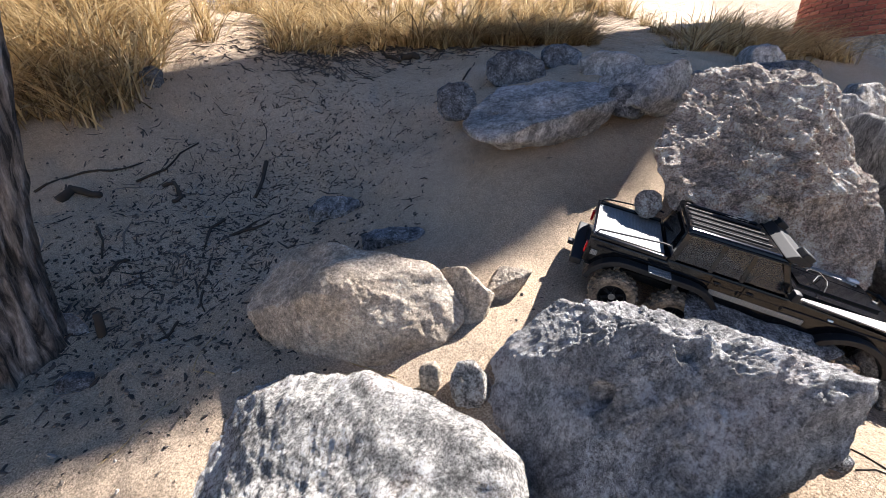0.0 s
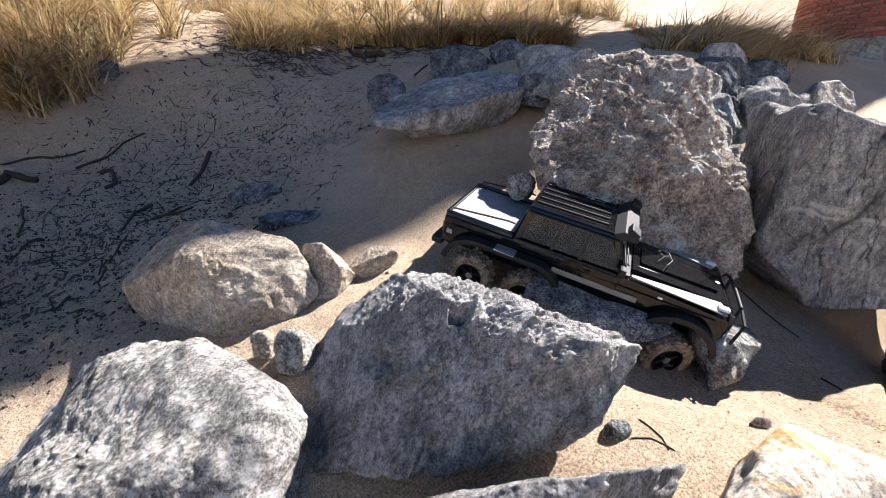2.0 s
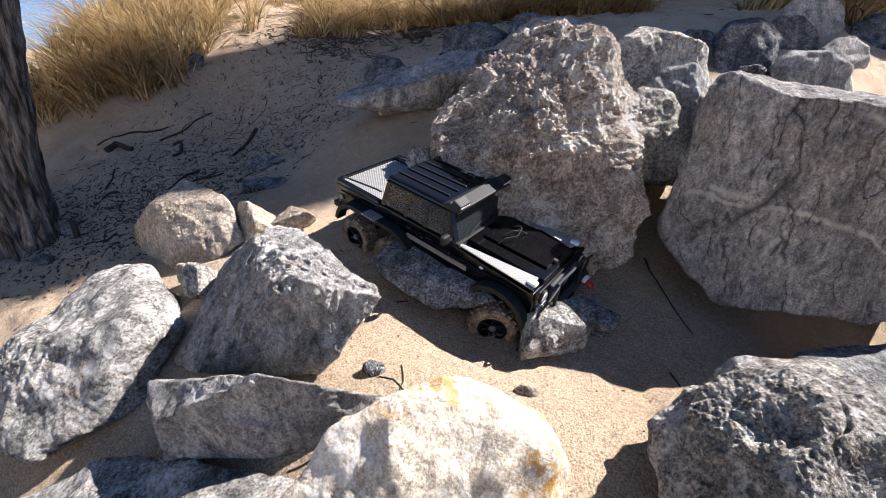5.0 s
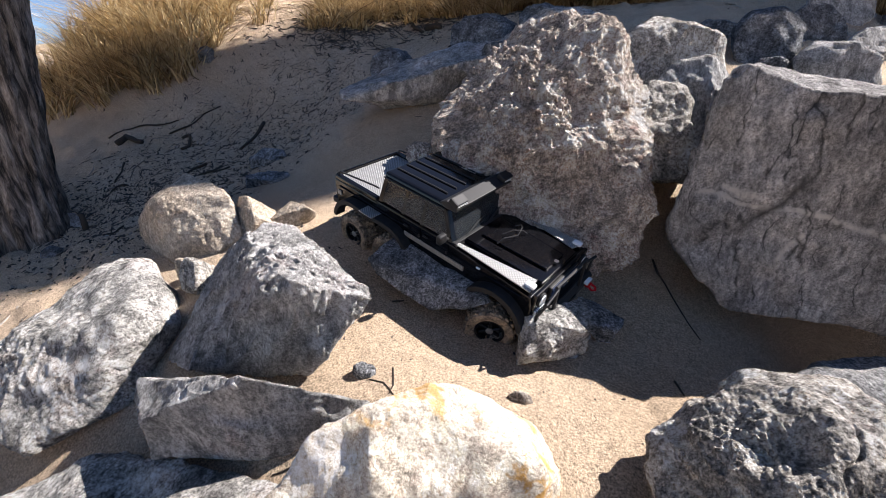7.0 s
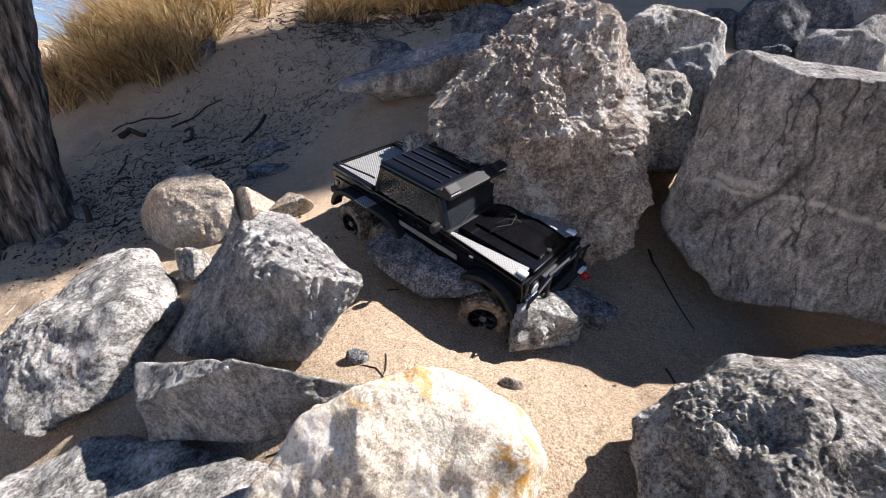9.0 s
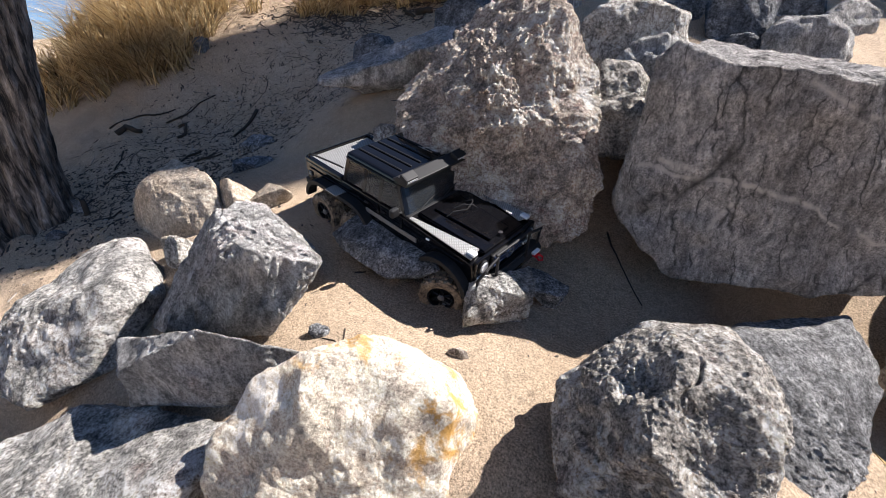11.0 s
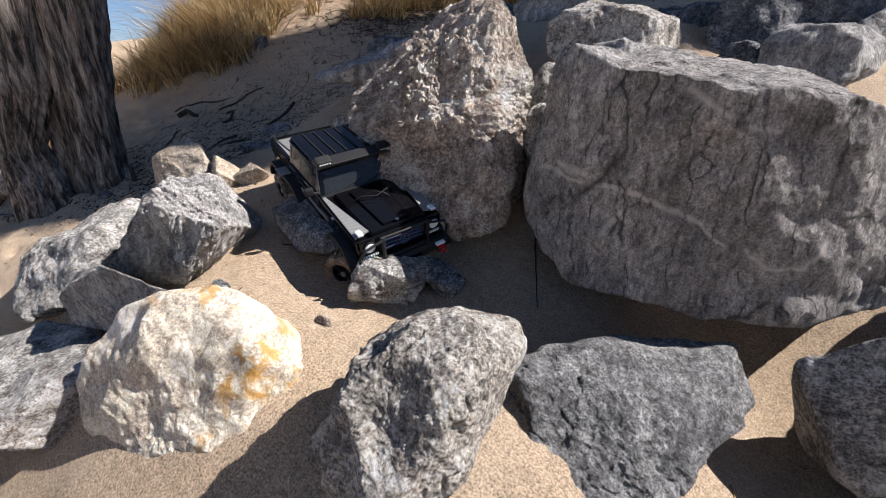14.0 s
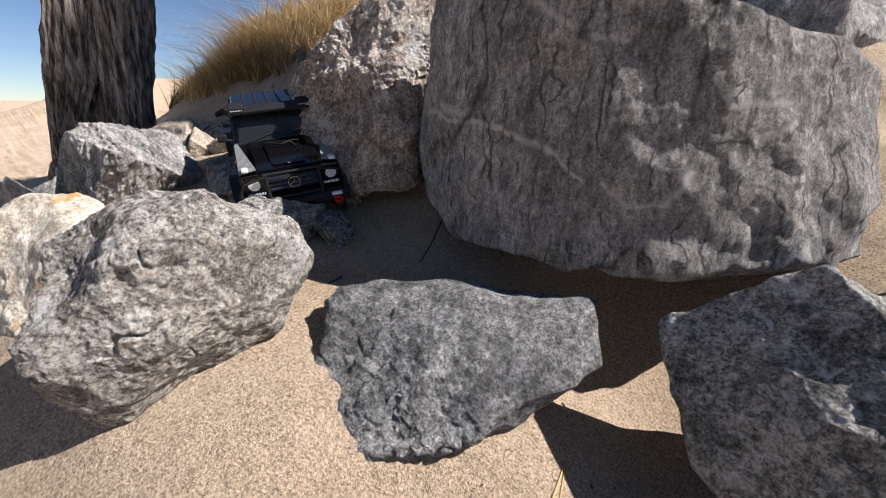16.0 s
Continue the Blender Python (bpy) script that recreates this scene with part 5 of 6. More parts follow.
part("cabin_lining", box_bm((0.21, 0.15, 0.03), (-0.03, 0, 0.200), 0.006), SEATS, truck)
for x in (0.0, -0.08):
    for y in (-0.038, 0.038):
        part("seat", box_bm((0.016, 0.05, 0.06), (x - 0.018, y, 0.22), 0.006, (0, -12, 0)), SEATS, truck)
wheel_bm = disc_bm(0.020, 0.004, 20, (0.055, 0.038, 0.213), "x", hole=0.016)
part("steering_wheel", wheel_bm, TRIM, truck)
# roof with ribs and visor
part("roof", box_bm((0.208, 0.158, 0.014), (-0.043, 0, 0.266), 0.005, taper=(0.97, 0.95)), PAINT, truck, "black ribbed roof")
for y in (-0.05, -0.025, 0.0, 0.025, 0.05):
    part("roof_rib", box_bm((0.165, 0.004, 0.004), (-0.055, y, 0.2745), 0.0012, segments=1), TRIM, truck)
for s in (-1, 1):
    part("rain_gutter", box_bm((0.20, 0.004, 0.004), (-0.043, s * 0.0795, 0.2605), 0.001, segments=1), TRIM, truck)
visor = part("roof_visor", prism_bm([(0.040, 0.274), (0.060, 0.286), (0.091, 0.276), (0.089, 0.268), (0.056, 0.266)], -0.082, 0.082, 0.002), TRIM, truck, "matt dark roof visor")
for s in (-1, 1):
    pod = part("light_pod", box_bm((0.024, 0.030, 0.014), (0.078, s * 0.067, 0.2855), 0.003, (0, 26, 0)), TRIM, truck)
    for k in range(5):
        bm = bmesh.new()
        bmesh.ops.create_uvsphere(bm, u_segments=8, v_segments=6, radius=0.0019, matrix=Matrix.Translation((0.0905, s * 0.067 + (k - 2) * 0.005, 0.2805)))
        part("led", bm, LED, pod, smooth=True)
# bonnet, fenders, tread plates
bm = quad_plate([(0.105, -0.066, 0.200), (0.306, -0.060, 0.190), (0.306, 0.060, 0.190), (0.105, 0.066, 0.200)], 0.010)
bmesh.ops.bevel(bm, geom=list(bm.edges), offset=0.003, segments=2, affect="EDGES")
bonnet = part("bonnet", bm, PAINT, truck, "black bonnet with sand specks")
part("bonnet_bulge", quad_plate([(0.125, -0.034, 0.2035), (0.290, -0.026, 0.1955), (0.290, 0.026, 0.1955), (0.125, 0.034, 0.2035)], 0.006), PAINT, bonnet)
for s in (-1, 1):
    part("bonnet_crease", box_bm((0.165, 0.003, 0.002), (0.208, s * 0.031, 0.1992), 0.0008, (0, 2.7, s * -2.5), segments=1), PAINT, bonnet)
    part("fender_tread_plate", quad_plate([(0.108, s * 0.083, 0.2000), (0.292, s * 0.060, 0.1925), (0.300, s * 0.090, 0.1890), (0.108, s * 0.0895, 0.1990)][::s], 0.003), TREAD, truck, "aluminium tread plate")
    part("indicator", box_bm((0.022, 0.012, 0.008), (0.292, s * 0.079, 0.1935), 0.003), LED, truck, "clear front indicator")
badge = part("bonnet_badge", disc_bm(0.0055, 0.0015, 18, (0.292, 0, 0.1972), "z"), CHROME, truck, "round silver badge")
part("scoop_cable", rod_bm([(0.170, -0.040, 0.204), (0.176, -0.028, 0.214), (0.190, 0.0, 0.211), (0.182, 0.022, 0.215), (0.170, 0.034, 0.209), (0.160, 0.026, 0.2065)], 0.0014, 6), TRIM, truck, "thin black looped cable")
part("scoop_cable", rod_bm([(0.160, -0.012, 0.2065), (0.172, 0.004, 0.214), (0.188, 0.018, 0.212), (0.196, 0.026, 0.203)], 0.0012, 6), TRIM, truck)
for y0, y1 in ((-0.055, 0.005), (0.008, 0.062)):
    part("wiper", rod_bm([(0.101, y0, 0.199), (0.094, (y0 + y1) / 2, 0.2085), (0.089, y1, 0.214)], 0.0016, 6), TRIM, truck)
for s in (-1, 1):
    arm = part("mirror", box_bm((0.014, 0.024, 0.022), (0.083, s * 0.108, 0.213), 0.005), TRIM, truck, "black door mirror")
    part("mirror_arm", rod_bm([(0.083, s * 0.088, 0.202), (0.083, s * 0.103, 0.208)], 0.003, 8), TRIM, arm)
# front: grille, lights, bar, bumper, hooks
part("front_panel", box_bm((0.010, 0.176, 0.070), (0.311, 0, 0.150), 0.003), PAINT, truck)
grille = part("grille", box_bm((0.007, 0.094, 0.036), (0.3175, 0, 0.158), 0.002), TRIM, truck)
for k in range(3):
    part("grille_bar", box_bm((0.005, 0.090, 0.007), (0.3215, 0, 0.147 + 0.011 * k), 0.0015, segments=1), GRILLE, grille, "shiny blue-grey grille bar")
ring = part("grille_badge", disc_bm(0.0150, 0.0035, 28, (0.325, 0, 0.158), "x", hole=0.0126), CHROME, truck, "round chrome emblem")
for k in range(3):
    sp = box_bm((0.002, 0.0024, 0.013), (0, 0, 0.0065), 0.0, taper=(1, 0.4))
    bmesh.ops.transform(sp, matrix=Matrix.Translation((0.325, 0, 0.158)) @ Euler((radians(120 * k), 0, 0)).to_matrix().to_4x4(), verts=sp.verts)
    part("emblem_bar", sp, CHROME, ring)
for s in (-1, 1):
    lamp = part("headlight", disc_bm(0.0135, 0.008, 24, (0.318, s * 0.070, 0.163), "x", bevel=0.002), LED, truck, "round clear headlight")
    part("headlight_ring", disc_bm(0.0160, 0.006, 24, (0.3175, s * 0.070, 0.163), "x", hole=0.0135), TRIM, lamp)
    lamp = part("daytime_light", box_bm((0.005, 0.030, 0.006), (0.318, s * 0.069, 0.139), 0.001), LED, truck, "strip of small clear lamps")
    for k in range(6):
        part("light_divider", box_bm((0.006, 0.0012, 0.0066), (0.3186, s * 0.069 + (k - 2.5) * 0.005, 0.139)), TRIM, lamp)
bumper = part("front_bumper", prism_bm([(0.300, 0.094), (0.338, 0.090), (0.343, 0.098), (0.343, 0.112), (0.334, 0.120), (0.300, 0.120)], -0.100, 0.100, 0.003), TRIM, truck, "black front bumper")
part("bumper_slot", box_bm((0.003, 0.060, 0.010), (0.3445, 0, 0.105), 0.001), PAINT, bumper)
for y in (-0.048, 0.048):
    part("bull_bar_upright", box_bm((0.006, 0.006, 0.082), (0.336, y, 0.150), 0.0015, (0, -3, 0), segments=1), TRIM, truck)
for z in (0.128, 0.190):
    part("bull_bar_tube", rod_bm([(0.332, -0.052, z), (0.334, 0, z), (0.332, 0.052, z)], 0.0035, 10), TRIM, truck)
for s in (-1, 1):
    part("bull_bar_loop", rod_bm([(0.336, s * 0.050, 0.186), (0.338, s * 0.085, 0.176), (0.330, s * 0.096, 0.150), (0.330, s * 0.094, 0.118)], 0.003, 8), TRIM, truck)
    hook = part("tow_hook", box_bm((0.012, 0.018, 0.006), (0.350, s * 0.072, 0.1075), 0.0015), RED, truck, "red metal tow hook")
    part("shackle", rod_bm([(0.352, s * 0.066, 0.108), (0.364, s * 0.063, 0.104), (0.369, s * 0.072, 0.102), (0.364, s * 0.081, 0.104), (0.352, s * 0.078, 0.108)], 0.0026, 8), RED, hook)
    part("mount_lamp", box_bm((0.010, 0.020, 0.007), (0.347, s * 0.072, 0.1165), 0.001), LED, truck)
# flares, side plates, steps, handles
for s in (-1, 1):
    for cx, a0, a1, nm in ((0.235, 165, 15, "front_wheel_flare"),):
        o, i = arch(cx, 0.075, 0.086, a0, a1, 10), arch(cx, 0.075, 0.073, a0, a1, 10)
        part(nm, prism_bm(o + i[::-1], s * 0.090, s * 0.111, 0.0015), TRIM, truck, "black wheel flare")
    o = arch(-0.235, 0.075, 0.086, 170, 90, 6) + arch(-0.095, 0.075, 0.086, 90, 12, 6)
    i = arch(-0.235, 0.075, 0.073, 170, 90, 6) + arch(-0.095, 0.075, 0.073, 90, 12, 6)
    part("rear_wheel_flare", prism_bm(o + i[::-1], s * 0.090, s * 0.113, 0.0015), TRIM, truck, "long black double wheel flare")
    part("flare_step_plate", box_bm((0.050, 0.026, 0.003), (-0.165, s * 0.106, 0.1625), 0.001), TREAD, truck, "aluminium tread plate on the flare")
    part("side_tread_plate", box_bm((0.190, 0.003, 0.013), (0.042, s * 0.0935, 0.150), 0.001), TREAD, truck, "long aluminium tread plate strip")
    part("side_tread_plate", box_bm((0.016, 0.003, 0.013), (-0.315, s * 0.0935, 0.150), 0.001), TREAD, truck)
    step = part("side_step", box_bm((0.135, 0.026, 0.005), (0.070, s * 0.106, 0.086), 0.0015), ALU, truck, "ribbed aluminium side step")
    for k in range(5):
        part("step_rib", box_bm((0.130, 0.0018, 0.0018), (0.070, s * (0.097 + 0.0045 * k), 0.0893)), CHROME, step)
    for x in (0.02, 0.12):
        part("step_bracket", rod_bm([(x, s * 0.04, 0.084), (x, s * 0.10, 0.085)], 0.003, 8), TRIM, step)
    for x0, x1 in ((-0.060, 0.0), (0.006, 0.088)):
        door = part("door", box_bm((x1 - x0, 0.002, 0.080), ((x0 + x1) / 2, s * 0.0928, 0.148), 0.0008, segments=1), PAINT, truck)
        part("door_handle", box_bm((0.015, 0.004, 0.004), (x0 + 0.014, s * 0.0955, 0.176), 0.001, segments=1), TRIM, door)
        part("hinge", disc_bm(0.0022, 0.008, 8, (x1 - 0.002, s * 0.0945, 0.168), "z"), TRIM, door)
    part("body_crease", box_bm((0.60, 0.003, 0.003), (-0.015, s * 0.0932, 0.170), 0.001, segments=1), PAINT, truck)
    part("side_indicator", box_bm((0.010, 0.003, 0.004), (0.175, s * 0.0935, 0.176), 0.001), LED, truck)
    part("exhaust_pipe", rod_bm([(-0.02, s * 0.085, 0.078), (0.0, s * 0.098, 0.076), (-0.01, s * 0.114, 0.076)], 0.0045, 10), CHROME, truck)
# bed
part("bed_floor", box_bm((0.165, 0.160, 0.004), (-0.246, 0, 0.1895), 0.001), TREAD, truck, "aluminium tread plate bed floor")
for s in (-1, 1):
    part("bed_side", box_bm((0.172, 0.012, 0.012), (-0.247, s * 0.086, 0.1925), 0.003), PAINT, truck)
    part("bed_rail", rod_bm([(-0.325, s * 0.086, 0.199), (-0.320, s * 0.084, 0.208), (-0.18, s * 0.082, 0.222), (-0.165, s * 0.080, 0.220)], 0.0022, 8), TRIM, truck)
    part("tail_light", box_bm((0.004, 0.016, 0.026), (-0.3365, s * 0.080, 0.152), 0.001), RED, truck, "red tail light")
part("tailgate", box_bm((0.006, 0.176, 0.014), (-0.332, 0, 0.1925), 0.002), PAINT, truck)
part("rear_bumper", box_bm((0.030, 0.180, 0.018), (-0.347, 0, 0.108), 0.004), TRIM, truck)
part("tow_hitch", box_bm((0.020, 0.016, 0.012), (-0.368, 0, 0.100), 0.003), TRIM, truck)
# the shell is broader than it was drawn above; round things move out but keep their shape
BROAD = 1.30
ROUND = ("led", "headlight", "headlight_ring", "grille_badge", "emblem_bar", "bonnet_badge", "steering_wheel", "mirror", "mirror_arm", "tow_hook", "shackle", "tail_light", "shock_absorber")
for ob in truck.children_recursive:
    kind = ob.name.split(".")[0]
    if ob.type != "MESH" or kind in ("tyre", "rim", "rim_disc", "spoke", "hub_cap", "beadlock_ring"):
        continue
    ys = [v.co.y for v in ob.data.vertices]
    mid = (min(ys) + max(ys)) / 2
    for v in ob.data.vertices:
        v.co.y = v.co.y + mid * (BROAD - 1) if kind in ROUND else v.co.y * BROAD
truck.matrix_world = pose(0.775, 0.895, 0.308, 8.0, 13.0, -22.0)

# ---- old tree with two stems ----
m, nt, b = material("grey_bark")
at = nt.nodes.new("ShaderNodeTexCoord").outputs["Object"]
mp = node(nt, "Mapping", Scale=(1.0, 1.0, 0.12))
nt.links.new(at, mp.inputs[0])
n1 = node(nt, "TexNoise", Scale=38.0, Detail=8.0, Roughness=0.65, Distortion=0.6)
n2 = node(nt, "TexNoise", Scale=160.0, Detail=6.0, Roughness=0.7)
n3 = node(nt, "TexNoise", Scale=5.0, Detail=4.0)
nt.links.new(mp.outputs[0], n1.inputs["Vector"])
nt.links.new(mp.outputs[0], n2.inputs["Vector"])
nt.links.new(at, n3.inputs["Vector"])
c = ramp(nt, n1.outputs[0], [(0.40, (0.03, 0.025, 0.02)), (0.5, (0.17, 0.14, 0.115)), (0.62, (0.36, 0.31, 0.265))])
c = mix(nt, 0.7, c, ramp(nt, n2.outputs[0], [(0.3, grey(0.15)), (0.7, grey(0.85))]), "OVERLAY")
c = mix(nt, 0.5, c, ramp(nt, n3.outputs[0], [(0.35, grey(0.3)), (0.65, grey(0.7))]), "OVERLAY")
nt.links.new(c, b.inputs["Base Color"])
b.inputs["Roughness"].default_value = 0.95
nm = bump(nt, n1.outputs[0], 1.0, 0.02)
nm = bump(nt, n2.outputs[0], 0.8, 0.006, nm)
nt.links.new(nm, b.inputs["Normal"])
BARK = m


def stem(name, line, radii, parent, seed, rows=150, around=96, flare=0.0):
    """A stem along a line of points, with deep vertical bark ridges."""
    line, radii = np.array(line), np.array(radii)
    at_k = np.linspace(0, len(line) - 1, rows)
    k = np.clip(at_k.astype(int), 0, len(line) - 2)
    f = at_k - k
    w = f * f * (3 - 2 * f) * 0.4 + f * 0.6
    mid = line[k] * (1 - w[:, None]) + line[k + 1] * w[:, None]
    rad = radii[k] * (1 - w) + radii[k + 1] * w
    ang = np.linspace(0, 2 * math.pi, around, endpoint=False)
    d = np.stack([np.cos(ang), np.sin(ang), 0 * ang], 1)
    p = np.repeat(d[None], rows, 0)
    up = mid[:, 2]
    q = np.concatenate([p.reshape(-1, 3)[:, :2] * 4.0, np.repeat(up, around)[:, None] * 0.9], 1)
    ridges = fbm(q * 2.3 + seed, 4, seed, 0.6, True).reshape(rows, around)
    wide = fbm(q * 0.5 + seed, 2, seed + 4).reshape(rows, around)
    r = rad[:, None] * (1 + 0.11 * ridges + 0.16 * wide)
    foot = np.exp(-np.maximum(up - up[0], 0) / 0.14)[:, None]
    r = r + flare * foot * (0.6 + 0.6 * np.cos(3 * ang + seed)[None])
    v = mid[:, None] + p * r[:, :, None]
    idx = np.arange(rows * around).reshape(rows, around)
    nxt = np.roll(idx, -1, 1)
    faces = np.stack([idx[:-1], nxt[:-1], nxt[1:], idx[1:]], -1).reshape(-1, 4)
    ob = new(name, mesh_of(name, v.reshape(-1, 3).tolist(), faces.tolist() + [idx[-1].tolist()], BARK))
    ob.parent = parent
    return ob


tree = new("tree")
tagged(tree, "old grey tree with two rough stems and a hole between", "tree")
stem("trunk", [(-1.100, 0.810, -0.05), (-1.124, 0.858, 0.2), (-1.140, 0.890, 0.45), (-1.132, 0.930, 0.75), (-1.116, 0.986, 1.10), (-1.100, 1.050, 2.0), (-1.068, 1.130, 3.4), (-0.972, 1.210, 5.0)],
     [0.17, 0.135, 0.125, 0.140, 0.15, 0.16, 0.14, 0.10], tree, 3, flare=0.02)
stem("side_stem", [(-1.078, 0.648, -0.10), (-1.142, 0.632, 0.18), (-1.190, 0.640, 0.42), (-1.190, 0.728, 0.68), (-1.190, 0.808, 1.05), (-1.310, 0.880, 2.0), (-1.590, 0.840, 3.2), (-1.830, 0.840, 4.6)],
     [0.16, 0.11, 0.08, 0.125, 0.13, 0.12, 0.10, 0.06], tree, 8, flare=0.02)
root = part("driftwood_root", rod_bm([(-1.730, 0.516, 0.03), (-1.570, 0.564, 0.16), (-1.394, 0.612, 0.20), (-1.234, 0.660, 0.12), (-1.130, 0.692, 0.02)], [0.02, 0.04, 0.055, 0.06, 0.07], 14), BARK, smooth=True)
tagged(root, "grey weathered driftwood root beside the tree", "driftwood")
root = part("driftwood_root", rod_bm([(-1.610, 0.388, -0.04), (-1.410, 0.452, 0.05), (-1.210, 0.516, 0.05), (-1.050, 0.564, 0.0)], [0.02, 0.035, 0.04, 0.05], 12), BARK, smooth=True)
tagged(root, "low grey driftwood root on the sand", "driftwood")

# ---- dune grass ----
m, nt, b = material("dry_grass")
geo = nt.nodes.new("ShaderNodeNewGeometry")
c = ramp(nt, geo.outputs["Random Per Island"], [(0.0, (0.10, 0.065, 0.035)), (0.3, (0.36, 0.25, 0.12)), (0.7, (0.58, 0.43, 0.22)), (1.0, (0.72, 0.60, 0.38))])
nt.links.new(c, b.inputs["Base Color"])
b.inputs["Roughness"].default_value = 0.7
b.inputs["Specular IOR Level"].default_value = 0.2
thin = nt.nodes.new("ShaderNodeBsdfTranslucent")
both = nt.nodes.new("ShaderNodeMixShader")
both.inputs[0].default_value = 0.25
nt.links.new(c, thin.inputs["Color"])
nt.links.new(b.outputs[0], both.inputs[1])
nt.links.new(thin.outputs[0], both.inputs[2])
nt.links.new(both.outputs[0], nt.nodes["Material Output"].inputs["Surface"])
GRASS = m


def grass(label, spots, blades, length, seed, lean=(0.0, 0.0), droop=0.9, width=0.0032):
    """Tufts of dry blades round the spots (x, y, spread)."""
    rng = np.random.RandomState(seed)
    spots = np.array(spots)
    tufts = max(6, blades // 55)
    pick = rng.randint(0, len(spots), tufts)
    tx = spots[pick, 0] + rng.normal(0, 1, tufts) * spots[pick, 2]
    ty = spots[pick, 1] + rng.normal(0, 1, tufts) * spots[pick, 2]
    who = rng.randint(0, tufts, blades)
    x, y = tx[who] + rng.normal(0, 0.035, blades), ty[who] + rng.normal(0, 0.035, blades)
    z = ground_height(x, y) - 0.01
    way = rng.uniform(0, 2 * math.pi, blades)
    tuft_way = rng.uniform(0, 2 * math.pi, tufts)[who]
    out = np.stack([np.cos(way) + 0.7 * np.cos(tuft_way) + lean[0], np.sin(way) + 0.7 * np.sin(tuft_way) + lean[1]], 1) * (0.05 + 0.95 * rng.rand(blades) ** 1.3)[:, None]
    size = length * rng.uniform(0.45, 1.25, blades)
    fall = droop * rng.uniform(0.4, 1.5, blades)
    steps = 5
    verts = np.zeros((blades, (steps + 1) * 2, 3))
    for k in range(steps + 1):
        t = k / steps
        px_, py_ = x + out[:, 0] * size * (t + 0.7 * fall * t * t), y + out[:, 1] * size * (t + 0.7 * fall * t * t)
        pz = z + size * (t - 0.62 * fall * t * t)
        pz = np.maximum(pz, z + 0.004)
        w = width * 1.45 * (1 - 0.8 * t) * rng.uniform(0.4, 1.5, blades)[:, None].ravel()
        verts[:, 2 * k] = np.stack([px_ - np.sin(way) * w, py_ + np.cos(way) * w, pz], 1)
        verts[:, 2 * k + 1] = np.stack([px_ + np.sin(way) * w, py_ - np.cos(way) * w, pz], 1)
    n0 = np.arange(blades)[:, None, None] * (steps + 1) * 2
    quad = np.array([[2 * k, 2 * k + 1, 2 * k + 3, 2 * k + 2] for k in range(steps)])[None]
    ob = new("dune_grass", mesh_of("dune_grass", verts.reshape(-1, 3).tolist(), (n0 + quad).reshape(-1, 4).tolist(), GRASS))
    return tagged(ob, label, "grass", "dune grass", "stuff")


grass("thick clump of dry golden dune grass", [(-1.84, 2.25, 0.16), (-2.07, 2.53, 0.2), (-2.36, 2.30, 0.22), (-2.58, 2.81, 0.28), (-2.14, 3.02, 0.25), (-3.01, 2.47, 0.3), (-1.94, 2.02, 0.13), (-2.49, 1.94, 0.2)], 11000, 0.36, 3)
grass("dry golden dune grass high on the dune", [(-3.34, 3.50, 0.5), (-2.94, 4.08, 0.5), (-4.37, 3.35, 0.6), (-4.18, 4.56, 0.6), (-3.33, 1.91, 0.3), (-4.37, 2.35, 0.4)], 6500, 0.42, 4, width=0.005)
grass("dry dune grass beside the sand path", [(-1.62, 4.05, 0.18), (-2.04, 4.78, 0.25), (-1.30, 4.40, 0.2), (-2.57, 5.54, 0.35)], 3000, 0.36, 5, width=0.0042)
grass("drooping dry grass at the shade edge", [(-0.96, 3.17, 0.10), (-0.86, 3.43, 0.12), (-1.12, 3.49, 0.12)], 2200, 0.28, 6, droop=1.3)
grass("long fringe of drooping dune grass", [(-0.64, 3.87, 0.14), (-0.30, 4.06, 0.15), (0.08, 4.05, 0.15), (0.46, 4.15, 0.15), (0.84, 4.22, 0.15), (1.18, 4.29, 0.14), (1.42, 4.40, 0.12)], 8000, 0.34, 7, lean=(0.0, -0.5), droop=1.2, width=0.0042)
grass("dune grass on the crest behind", [(-1.56, 5.42, 0.25), (-0.97, 5.84, 0.3), (-1.98, 6.26, 0.4), (2.61, 6.37, 0.4), (-0.55, 4.98, 0.3), (0.44, 4.90, 0.3), (1.22, 5.13, 0.3), (-0.17, 5.84, 0.4), (0.92, 6.16, 0.4), (1.81, 6.57, 0.3)], 6000, 0.40, 8, width=0.005)
grass("dry grass below the brick tower", [(2.71, 3.89, 0.14), (3.01, 4.22, 0.16), (3.31, 4.33, 0.18), (3.01, 4.84, 0.25), (3.71, 4.86, 0.25), (4.21, 4.76, 0.22), (4.01, 5.57, 0.3)], 5000, 0.36, 9, lean=(0.0, -0.4), droop=1.2, width=0.0042)

# ---- small litter on the shaded slope ----
m, nt, b = material("dark_litter")
geo = nt.nodes.new("ShaderNodeNewGeometry")
c = ramp(nt, geo.outputs["Random Per Island"], [(0.0, (0.02, 0.017, 0.014)), (0.6, (0.07, 0.055, 0.045)), (0.9, (0.14, 0.11, 0.085)), (1.0, (0.42, 0.38, 0.33))])
nt.links.new(c, b.inputs["Base Color"])
b.inputs["Roughness"].default_value = 0.9
LITTER_MAT = m


